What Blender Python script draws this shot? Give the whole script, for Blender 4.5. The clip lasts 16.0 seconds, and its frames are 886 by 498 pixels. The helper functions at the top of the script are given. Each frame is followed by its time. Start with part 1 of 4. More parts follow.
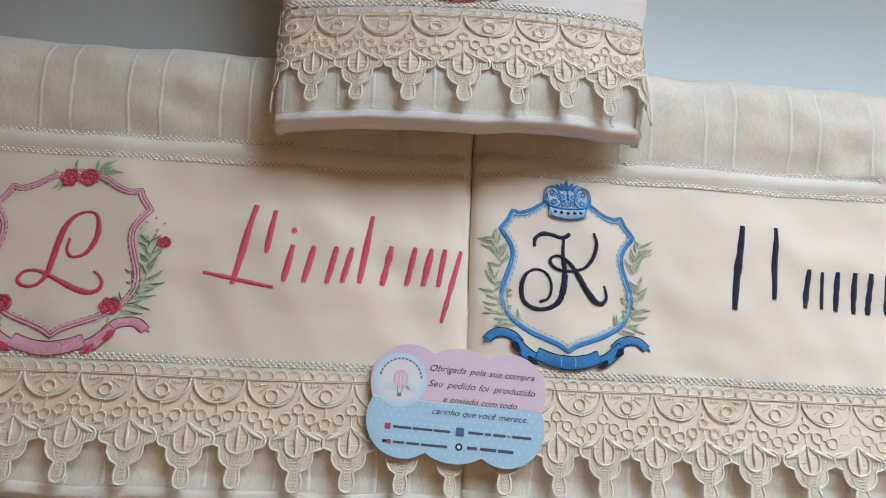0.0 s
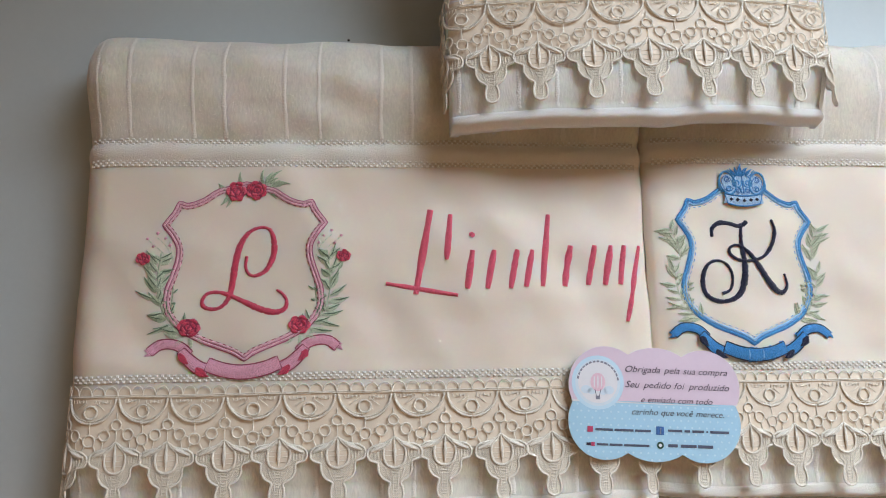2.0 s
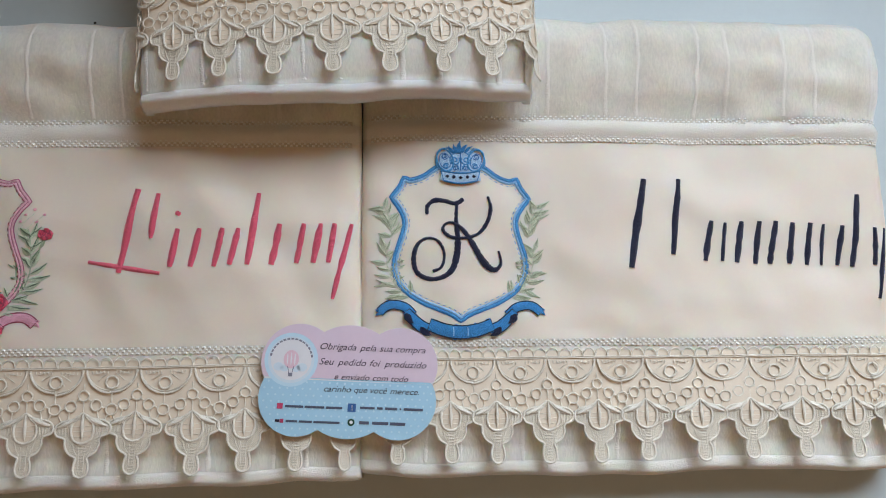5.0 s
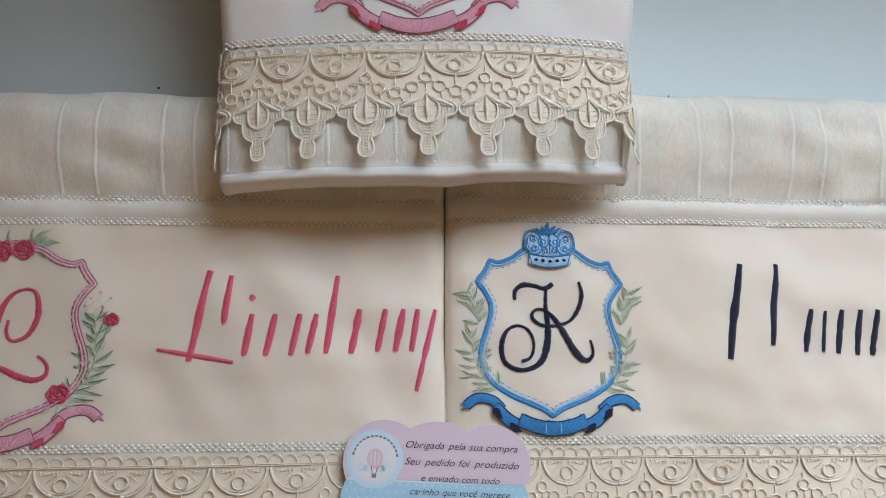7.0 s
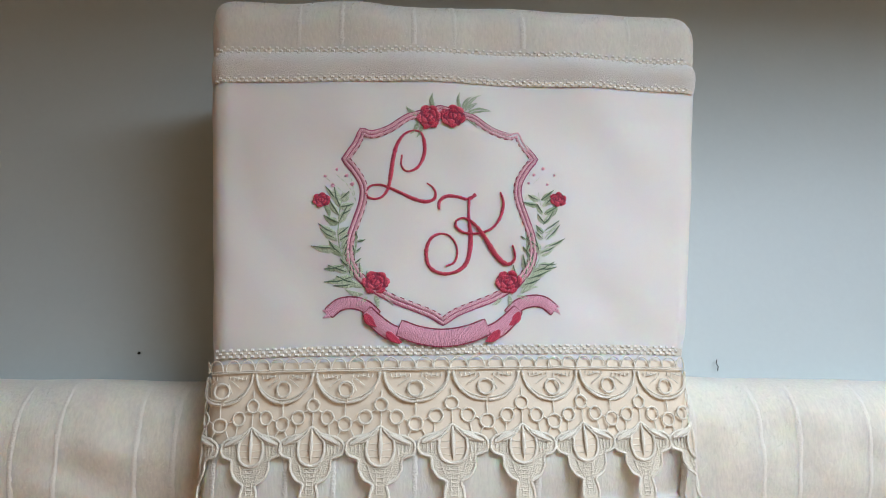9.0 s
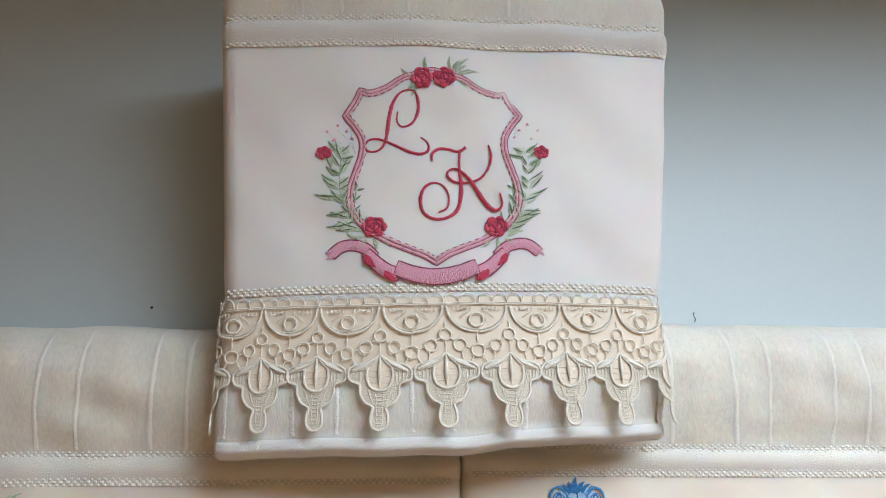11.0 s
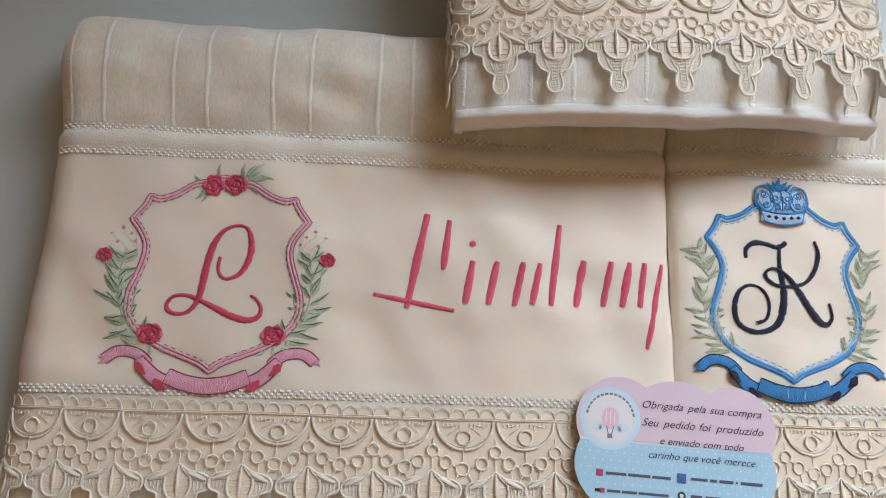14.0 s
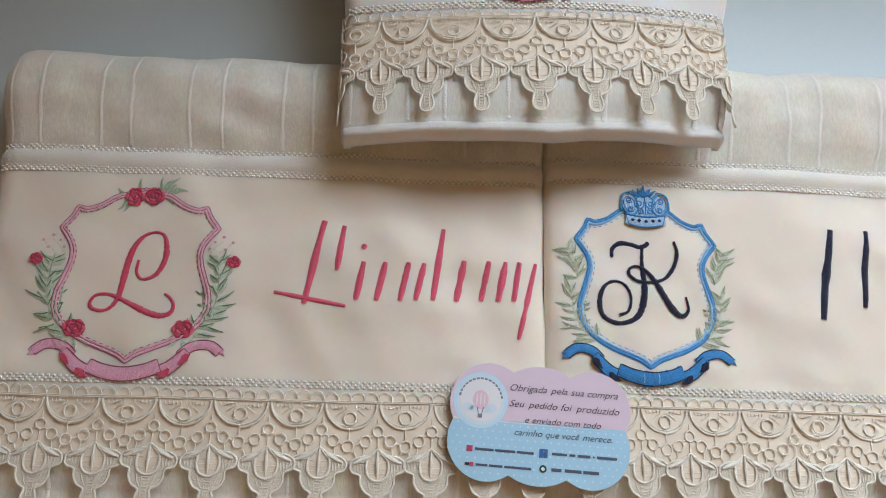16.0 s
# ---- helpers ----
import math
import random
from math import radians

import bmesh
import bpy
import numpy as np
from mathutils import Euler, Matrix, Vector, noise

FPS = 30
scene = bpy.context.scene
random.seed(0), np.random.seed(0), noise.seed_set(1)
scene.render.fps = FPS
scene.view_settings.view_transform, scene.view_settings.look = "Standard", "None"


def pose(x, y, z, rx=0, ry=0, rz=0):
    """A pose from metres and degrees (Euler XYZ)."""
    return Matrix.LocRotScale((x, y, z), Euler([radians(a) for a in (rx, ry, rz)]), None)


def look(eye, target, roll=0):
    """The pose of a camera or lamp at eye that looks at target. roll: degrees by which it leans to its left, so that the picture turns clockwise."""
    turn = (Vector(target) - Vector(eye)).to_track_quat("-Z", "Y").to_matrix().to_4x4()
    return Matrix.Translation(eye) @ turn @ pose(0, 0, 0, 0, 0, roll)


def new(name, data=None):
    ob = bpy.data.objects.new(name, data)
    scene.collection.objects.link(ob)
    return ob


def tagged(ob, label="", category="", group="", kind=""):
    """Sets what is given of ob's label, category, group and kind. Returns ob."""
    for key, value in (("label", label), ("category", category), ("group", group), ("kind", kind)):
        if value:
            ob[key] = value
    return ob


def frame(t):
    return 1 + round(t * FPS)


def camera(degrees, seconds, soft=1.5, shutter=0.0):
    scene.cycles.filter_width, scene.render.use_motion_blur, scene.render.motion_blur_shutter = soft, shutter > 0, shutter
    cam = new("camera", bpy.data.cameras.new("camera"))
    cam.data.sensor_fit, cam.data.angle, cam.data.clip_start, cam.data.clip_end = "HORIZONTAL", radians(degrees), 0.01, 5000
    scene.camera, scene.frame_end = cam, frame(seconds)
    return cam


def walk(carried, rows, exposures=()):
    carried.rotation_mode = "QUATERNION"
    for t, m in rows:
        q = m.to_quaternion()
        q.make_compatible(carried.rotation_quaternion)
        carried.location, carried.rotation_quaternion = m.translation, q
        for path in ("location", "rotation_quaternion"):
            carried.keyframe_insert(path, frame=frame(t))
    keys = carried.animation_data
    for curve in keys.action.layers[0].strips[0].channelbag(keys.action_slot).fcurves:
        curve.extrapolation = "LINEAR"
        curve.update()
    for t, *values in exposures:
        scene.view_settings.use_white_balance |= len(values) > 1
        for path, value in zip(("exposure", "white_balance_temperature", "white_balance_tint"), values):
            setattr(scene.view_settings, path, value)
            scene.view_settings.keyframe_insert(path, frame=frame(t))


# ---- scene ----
cam = camera(69.0, 16.0, soft=1.0)
PATH = [
    (0, (-0.047, -0.063, 0.456), (0.075, 0.534, -1.449), 13.3),
    (0.5, (-0.113, -0.051, 0.44), (0.039, 0.489, -1.479), 17.0),
    (1, (-0.164, -0.037, 0.439), (0.024, 0.333, -1.518), 26.6),
    (1.5, (-0.182, -0.018, 0.449), (-0.001, 0.348, -1.509), 25.1),
    (2, (-0.171, -0.005, 0.452), (-0.018, 0.337, -1.513), 22.6),
    (2.5, (-0.151, 0.003, 0.452), (-0.005, 0.314, -1.518), 23.6),
    (3, (-0.126, 0.001, 0.456), (-0.019, 0.299, -1.519), 17.6),
    (3.5, (-0.094, -0.008, 0.46), (0.01, 0.279, -1.516), 18.7),
    (4, (-0.055, -0.012, 0.467), (0.022, 0.301, -1.506), 11.7),
    (4.5, (-0.015, -0.022, 0.464), (0.09, 0.307, -1.506), 15.8),
    (4.7, (0.002, -0.026, 0.463), (0.106, 0.312, -1.505), 15.3),
    (5.75, (0.072, -0.006, 0.457), (0.187, 0.29, -1.51), 19.8),
    (6.8, (-0.014, 0.008, 0.446), (0.119, 0.347, -1.521), 20.9),
    (7, (-0.029, 0.023, 0.443), (0.101, 0.42, -1.513), 17.1),
    (7.5, (-0.053, 0.063, 0.44), (0.094, 0.573, -1.488), 13.8),
    (8, (-0.054, 0.111, 0.438), (0.125, 0.707, -1.463), 15.1),
    (8.5, (-0.047, 0.156, 0.426), (0.099, 0.783, -1.468), 12.6),
    (8.7, (-0.045, 0.17, 0.419), (0.11, 0.761, -1.485), 14.7),
    (9.75, (-0.0421, 0.1743, 0.4289), (0.1128, 0.8093, -1.4611), 13.8),
    (10.8, (-0.042, 0.145, 0.441), (0.115, 0.807, -1.44), 12.9),
    (11, (-0.044, 0.128, 0.436), (0.125, 0.769, -1.451), 14.3),
    (11.5, (-0.047, 0.08, 0.434), (0.135, 0.645, -1.476), 16.1),
    (12, (-0.057, 0.045, 0.425), (0.112, 0.536, -1.507), 17.1),
    (12.5, (-0.082, 0.023, 0.411), (0.079, 0.473, -1.531), 18.2),
    (13, (-0.124, 0.001, 0.396), (0.022, 0.447, -1.549), 18.5),
    (13.5, (-0.156, -0.005, 0.397), (-0.046, 0.436, -1.55), 15.9),
    (14, (-0.154, -0.011, 0.405), (-0.064, 0.434, -1.543), 12.6),
    (14.5, (-0.132, -0.008, 0.409), (-0.053, 0.404, -1.546), 11.7),
    (15, (-0.102, -0.01, 0.419), (-0.021, 0.4, -1.536), 12.0),
    (15.5, (-0.073, -0.023, 0.437), (0.036, 0.446, -1.504), 13.5),
    (16, (-0.082, -0.032, 0.449), (-0.02, 0.475, -1.485), 7.7),
]
walk(cam, [(t, look(eye, target, roll)) for t, eye, target, roll in PATH],
     [(0, -0.1, 6600, 12), (1, 0.02, 6600, 12), (1.5, 0.1, 6600, 12), (3.5, 0.02, 6500, 12), (4.5, -0.17, 6500, 11), (7, -0.2, 6500, 11), (7.5, -0.18, 6500, 11), (8, -0.04, 6500, 10), (8.5, 0.06, 6500, 10), (11, 0.1, 6500, 10), (11.5, -0.16, 6500, 10), (12, -0.22, 6500, 11), (12.5, -0.1, 6600, 12), (13.5, 0.02, 6700, 13), (14.5, 0.1, 6700, 13), (16, -0.06, 6550, 11)])

# light: an unseen high window beside the table, a warm bounce room added
world = bpy.data.worlds.new("sky")
scene.world = world
world.use_nodes = True
wn = world.node_tree
sky = wn.nodes.new("ShaderNodeTexSky")
sky.sky_type, sky.sun_disc = "NISHITA", False
sky.sun_elevation, sky.sun_rotation = radians(50), radians(20)
wn.nodes["Background"].inputs["Strength"].default_value = 0.1
wn.links.new(sky.outputs[0], wn.nodes["Background"].inputs[0])


def area_lamp(name, m, sx, sy, power, colour):
    data = bpy.data.lights.new(name, "AREA")
    data.shape, data.size, data.size_y, data.energy, data.color = "RECTANGLE", sx, sy, power, colour
    ob = new(name, data)
    ob.matrix_world = m
    return ob


WIN = (0.10, 1.14, 0.57, 0.5, 1.35)          # window: x from, x to, wall y, z from, z to
area_lamp("window_daylight", look((0.62, 0.71, 0.95), (0.54, -1.0, 0.74)), 1.0, 0.76, 26.2, (0.785, 0.94, 1.12))


# ---- materials ----
def material(name, colour, rough=0.8, spread=0.06, grain=900.0, bump=0.15, metal=0.0, sheen=0.0, blotch=9.0, coat=0.0, streak=1.0, soft=0.0):
    """A surface with fine grain and broad blotches, in object space (metres)."""
    m = bpy.data.materials.new(name)
    m.use_nodes = True
    nt = m.node_tree
    b = nt.nodes["Principled BSDF"]
    b.inputs["Roughness"].default_value = rough
    b.inputs["Metallic"].default_value = metal
    b.inputs["Sheen Weight"].default_value = sheen
    b.inputs["Coat Weight"].default_value = coat
    b.inputs["Coat Roughness"].default_value = 0.22
    co = nt.nodes.new("ShaderNodeTexCoord")
    fine, broad = nt.nodes.new("ShaderNodeTexNoise"), nt.nodes.new("ShaderNodeTexNoise")
    fine.inputs["Scale"].default_value, fine.inputs["Detail"].default_value = grain, 3
    broad.inputs["Scale"].default_value, broad.inputs["Detail"].default_value = blotch, 4
    nap = nt.nodes.new("ShaderNodeMapping")
    nap.inputs["Scale"].default_value = (1.0, streak, 1.0)
    nt.links.new(co.outputs["Object"], nap.inputs["Vector"])
    for n in (fine, broad):
        nt.links.new(nap.outputs[0], n.inputs["Vector"])
    add = nt.nodes.new("ShaderNodeMath")
    add.operation = "ADD"
    nt.links.new(fine.outputs["Fac"], add.inputs[0])
    nt.links.new(broad.outputs["Fac"], add.inputs[1])
    ramp = nt.nodes.new("ShaderNodeMapRange")
    ramp.inputs["From Min"].default_value, ramp.inputs["From Max"].default_value = 0.6, 1.4
    ramp.inputs["To Min"].default_value, ramp.inputs["To Max"].default_value = 1 - spread, 1 + spread
    nt.links.new(add.outputs[0], ramp.inputs["Value"])
    mul = nt.nodes.new("ShaderNodeVectorMath")
    mul.operation = "SCALE"
    mul.inputs[0].default_value = colour
    nt.links.new(ramp.outputs[0], mul.inputs["Scale"])
    nt.links.new(mul.outputs[0], b.inputs["Base Color"])
    bp = nt.nodes.new("ShaderNodeBump")
    bp.inputs["Strength"].default_value, bp.inputs["Distance"].default_value = bump, 0.001
    nt.links.new(fine.outputs["Fac"], bp.inputs["Height"])
    nt.links.new(bp.outputs[0], b.inputs["Normal"])
    if soft:                                    # cloth lets warm light through
        b.inputs["Subsurface Weight"].default_value = soft
        b.inputs["Subsurface Radius"].default_value = (1.0, 0.5, 0.25)
        b.inputs["Subsurface Scale"].default_value = 0.007
    return m


def satin_thread(name, colour, rough=0.3, pitch=0.00065, depth=0.65, dark=0.6):
    """Satin stitch: parallel threads laid across each stroke; u runs along it in metres."""
    m = bpy.data.materials.new(name)
    m.use_nodes = True
    nt = m.node_tree
    b = nt.nodes["Principled BSDF"]
    b.inputs["Roughness"].default_value = rough
    b.inputs["Sheen Weight"].default_value = 0.15
    uv = nt.nodes.new("ShaderNodeUVMap")
    uv.uv_map = "stitch"
    jit = nt.nodes.new("ShaderNodeTexNoise")
    jit.inputs["Scale"].default_value = 600
    wave = nt.nodes.new("ShaderNodeTexWave")
    wave.bands_direction = "X"
    wave.inputs["Scale"].default_value = 0.314 / pitch
    wave.inputs["Distortion"].default_value = 8.0
    wave.inputs["Detail"].default_value = 2
    wave.inputs["Detail Scale"].default_value = 1.5
    nt.links.new(uv.outputs[0], wave.inputs["Vector"])
    nt.links.new(uv.outputs[0], jit.inputs["Vector"])
    mix = nt.nodes.new("ShaderNodeMath")
    mix.operation = "MULTIPLY_ADD"
    nt.links.new(jit.outputs["Fac"], mix.inputs[0])
    mix.inputs[1].default_value = 0.7
    nt.links.new(wave.outputs["Fac"], mix.inputs[2])
    # colour shaded along with the relief: dark in grooves, lighter on ridges
    ramp = nt.nodes.new("ShaderNodeMapRange")
    ramp.inputs["From Max"].default_value = 1.5
    ramp.inputs["To Min"].default_value, ramp.inputs["To Max"].default_value = dark, 1.46
    nt.links.new(mix.outputs[0], ramp.inputs["Value"])
    mul = nt.nodes.new("ShaderNodeVectorMath")
    mul.operation = "SCALE"
    mul.inputs[0].default_value = colour
    nt.links.new(ramp.outputs[0], mul.inputs["Scale"])
    nt.links.new(mul.outputs[0], b.inputs["Base Color"])
    bp = nt.nodes.new("ShaderNodeBump")
    bp.inputs["Strength"].default_value, bp.inputs["Distance"].default_value = depth, 0.0009
    nt.links.new(mix.outputs[0], bp.inputs["Height"])
    nt.links.new(bp.outputs[0], b.inputs["Normal"])
    return m


CREAM = material("cream_sateen", (0.85, 0.742, 0.615), 0.62, 0.03, 2600, 0.06, sheen=0.2, blotch=16, streak=0.5, soft=0.5)
CREAM_TERRY = material("cream_terry", (0.82, 0.765, 0.655), 0.95, 0.12, 700, 0.22, sheen=0.5, blotch=60, streak=0.3, soft=0.5)
CREAM_RIB = material("cream_rib", (0.86, 0.80, 0.695), 0.9, 0.06, 900, 0.5, sheen=0.4)
CREAM_HEM = material("cream_hem", (0.85, 0.79, 0.69), 0.95, 0.09, 1300, 0.55, sheen=0.5, soft=0.25)
WHITE = material("white_sateen", (0.835, 0.79, 0.745), 0.62, 0.03, 2600, 0.06, sheen=0.2, blotch=16, streak=0.5, soft=0.5)
WHITE_TERRY = material("white_terry", (0.79, 0.75, 0.665), 0.95, 0.09, 700, 0.2, sheen=0.5, blotch=60, streak=0.3, soft=0.5)
WHITE_RIB = material("white_rib", (0.81, 0.775, 0.695), 0.9, 0.06, 900, 0.5, sheen=0.4)
WHITE_HEM = material("white_hem", (0.84, 0.80, 0.745), 0.95, 0.09, 1300, 0.6, sheen=0.5, streak=2.0, soft=0.2)
SHINE = material("band_thread", (0.95, 0.92, 0.85), 0.22, 0.15, 900, 0.3, coat=0.3)
BAND = material("band_ground", (0.70, 0.625, 0.515), 0.7, 0.10, 1200, 0.4)
LACE = material("lace_thread", (1.0, 0.92, 0.775), 0.2, 0.12, 1800, 0.9, coat=0.3)
LACE_NET = material("lace_net", (0.94, 0.84, 0.67), 0.32, 0.18, 1600, 1.0)
def net(m, period=0.0013, holes=0.5):
    """Opens small holes in rows, as in a stitched net."""
    nt = m.node_tree
    co = nt.nodes.new("ShaderNodeTexCoord")
    sep = nt.nodes.new("ShaderNodeSeparateXYZ")
    nt.links.new(co.outputs["Object"], sep.inputs[0])
    waves = []
    for axis in ("X", "Y"):
        k, s = nt.nodes.new("ShaderNodeMath"), nt.nodes.new("ShaderNodeMath")
        k.operation, s.operation = "MULTIPLY", "SINE"
        k.inputs[1].default_value = 2 * math.pi / period
        nt.links.new(sep.outputs[axis], k.inputs[0])
        nt.links.new(k.outputs[0], s.inputs[0])
        waves.append(s)
    p, g = nt.nodes.new("ShaderNodeMath"), nt.nodes.new("ShaderNodeMath")
    p.operation, g.operation = "MULTIPLY", "GREATER_THAN"
    nt.links.new(waves[0].outputs[0], p.inputs[0])
    nt.links.new(waves[1].outputs[0], p.inputs[1])
    nt.links.new(p.outputs[0], g.inputs[0])
    g.inputs[1].default_value = holes
    mix, clear = nt.nodes.new("ShaderNodeMixShader"), nt.nodes.new("ShaderNodeBsdfTransparent")
    nt.links.new(g.outputs[0], mix.inputs[0])
    nt.links.new(nt.nodes["Principled BSDF"].outputs[0], mix.inputs[1])
    nt.links.new(clear.outputs[0], mix.inputs[2])
    nt.links.new(mix.outputs[0], nt.nodes["Material Output"].inputs[0])


LACE_CLOTH = material("lace_cloth", (0.86, 0.725, 0.56), 0.6, 0.07, 2200, 0.12, blotch=60)
net(LACE_NET)
TABLE = material("table_laminate", (0.555, 0.61, 0.60), 0.42, 0.02, 300, 0.02, blotch=4)
TABLE_LEG = material("table_leg_paint", (0.6, 0.6, 0.6), 0.4, 0.03)
# added walls out of view: orange colour sends warm bounce into the shade
WALL_BOUNCE = material("wall_warm_bounce", (0.80, 0.51, 0.28), 0.9, 0.03, 200, 0.1)
# grey keeps this added wall from brightening the table's back
WALL_DIM = material("window_wall_dim", (0.40, 0.41, 0.40), 0.9, 0.03, 200, 0.1)
FLOOR = material("floor_tile", (0.30, 0.26, 0.22), 0.5, 0.08, 60, 0.1)
FRAME = material("window_frame_paint", (0.7, 0.7, 0.68), 0.5, 0.02)
GLASS = bpy.data.materials.new("window_glass")
GLASS.use_nodes = True
GLASS.node_tree.nodes["Principled BSDF"].inputs["Transmission Weight"].default_value = 1.0
GLASS.node_tree.nodes["Principled BSDF"].inputs["Roughness"].default_value = 0.02
SPECK = material("dark_crumb", (0.03, 0.025, 0.02), 0.8, 0.1)

RED = satin_thread("rose_red_thread", (0.72, 0.065, 0.125))
CORAL = satin_thread("coral_thread", (0.86, 0.12, 0.19))
DARK_RED = satin_thread("wine_thread", (0.40, 0.045, 0.09))
PINK = satin_thread("pink_thread", (0.93, 0.53, 0.59))
MAGENTA = satin_thread("magenta_pink_thread", (0.50, 0.09, 0.19))
LILAC = satin_thread("orchid_pink_thread", (0.90, 0.43, 0.54))
GREEN = satin_thread("sage_green_thread", (0.44, 0.52, 0.33))
PALE_GREEN = satin_thread("pale_green_thread", (0.59, 0.65, 0.46))
DEEP_GREEN = satin_thread("deep_green_thread", (0.13, 0.21, 0.12))
OLIVE = satin_thread("olive_thread", (0.40, 0.43, 0.26))
LIME = satin_thread("pale_lime_thread", (0.67, 0.68, 0.49))
BLUE = satin_thread("sky_blue_thread", (0.045, 0.29, 0.65))
PALE_BLUE = satin_thread("pale_blue_thread", (0.32, 0.60, 0.87))
ICE_BLUE = satin_thread("ice_blue_thread", (0.50, 0.71, 0.92))
MID_BLUE = satin_thread("mid_blue_thread", (0.085, 0.39, 0.75))
DEEP_BLUE = satin_thread("azure_thread", (0.035, 0.22, 0.58))
NAVY = satin_thread("navy_thread", (0.012, 0.016, 0.05), dark=0.5)
CARD_PINK = material("card_pink", (0.75, 0.60, 0.68), 0.4, 0.02, 300, 0.02)
CARD_BLUE = material("card_blue", (0.41, 0.66, 0.80), 0.4, 0.02, 300, 0.02)
CARD_WHITE = material("card_white", (0.80, 0.79, 0.80), 0.4, 0.02, 300, 0.02)
CARD_SKY = material("card_ring_blue", (0.58, 0.77, 0.87), 0.4, 0.02, 300, 0.02)
CARD_HAZE = material("card_pale_blue", (0.68, 0.78, 0.84), 0.4, 0.02, 300, 0.02)
INK_HAZE = material("card_grey_ink", (0.22, 0.22, 0.27), 0.5, 0.05)
INK = material("card_ink", (0.035, 0.02, 0.04), 0.5, 0.05)
INK_SOFT = material("card_soft_ink", (0.09, 0.10, 0.15), 0.5, 0.05)
INK_BLUE = material("icon_blue", (0.05, 0.15, 0.38), 0.5, 0.05)
INK_RED = material("icon_red", (0.55, 0.06, 0.14), 0.5, 0.05)
INK_GREEN = material("icon_green", (0.02, 0.07, 0.04), 0.5, 0.05)
BALLOON = material("balloon_pink", (0.80, 0.55, 0.62), 0.5, 0.05)


# ---- mesh helpers ----
class Geo:
    def __init__(self):
        self.v, self.f, self.uv = [], [], []

    def add(self, verts, faces, uvs=None):
        n = len(self.v)
        self.v += [tuple(p) for p in verts]
        self.f += [tuple(i + n for i in f) for f in faces]
        self.uv += uvs if uvs else [(p[0], p[1]) for p in verts]

    def mesh(self, name, mat, lift=None, smooth=True):
        me = bpy.data.meshes.new(name)
        v = [(x, y, z + lift(x, y)) for x, y, z in self.v] if lift else self.v
        me.from_pydata(v, [], self.f)
        lay = me.uv_layers.new(name="stitch")
        idx = np.empty(len(me.loops), dtype=np.int32)
        me.loops.foreach_get("vertex_index", idx)
        lay.data.foreach_set("uv", np.array(self.uv, dtype=np.float32)[idx].ravel())
        me.materials.append(mat)
        if smooth:
            me.polygons.foreach_set("use_smooth", [True] * len(me.polygons))
        me.update()
        return me


def part(name, geo, mat, parent, label="", lift=None, smooth=True):
    ob = new(name, geo if isinstance(geo, bpy.types.Mesh) else geo.mesh(name, mat, lift, smooth))
    ob.parent = parent
    return tagged(ob, label)


def thing(name, m, label, category, group=""):
    ob = new(name)
    ob.empty_display_size = 0.05
    ob.matrix_world = m
    return tagged(ob, label, category, group)


def spline(pts, n=8, closed=False):
    """Catmull-Rom through pts (tuples of any length)."""
    p = [np.array(q, float) for q in pts]
    p = [p[-1]] + p + p[:2] if closed else [2 * p[0] - p[1]] + p + [2 * p[-1] - p[-2]]
    out = []
    for a, b, c, d in zip(p, p[1:], p[2:], p[3:]):
        for k in range(n):
            s = k / n
            out.append(0.5 * (2 * b + (c - a) * s + (2 * a - 5 * b + 4 * c - d) * s * s + (3 * b - a - 3 * c + d) * s ** 3))
    if not closed:
        out.append(p[-2])
    return out


def ribbon(geo, path, width, dome, z=0.0, closed=False, sect=5):
    """A domed satin stroke along path [(x, y)]; width: number or list of full widths."""
    P = np.array([(q[0], q[1]) for q in path], float)
    n = len(P)
    W = np.full(n, width) if np.isscalar(width) else np.array(width, float)
    T = np.roll(P, -1, 0) - np.roll(P, 1, 0)
    if not closed:
        T[0], T[-1] = P[1] - P[0], P[-1] - P[-2]
    T /= np.maximum(np.linalg.norm(T, axis=1), 1e-9)[:, None]
    N = np.stack([-T[:, 1], T[:, 0]], 1)
    W = W * np.array([1 + 0.32 * noise.noise(Vector((q[0] * 1900, q[1] * 1900, 0.5))) for q in P])
    L = np.r_[0, np.cumsum(np.linalg.norm(np.diff(P, axis=0), axis=1))]
    verts, uvs, faces = [], [], []
    for i in range(n):
        for k in range(sect):
            s = 2 * k / (sect - 1) - 1
            q = P[i] + N[i] * s * W[i] / 2
            verts.append((q[0], q[1], z + dome * math.sqrt(max(0.0, 1 - s * s)) * min(1.0, 0.35 + W[i] / 0.0022)))
            uvs.append((L[i], s * W[i] / 2))
    for i in range(n if closed else n - 1):
        j = (i + 1) % n
        for k in range(sect - 1):
            faces.append((i * sect + k + 1, i * sect + k, j * sect + k, j * sect + k + 1))
    geo.add(verts, faces, uvs)


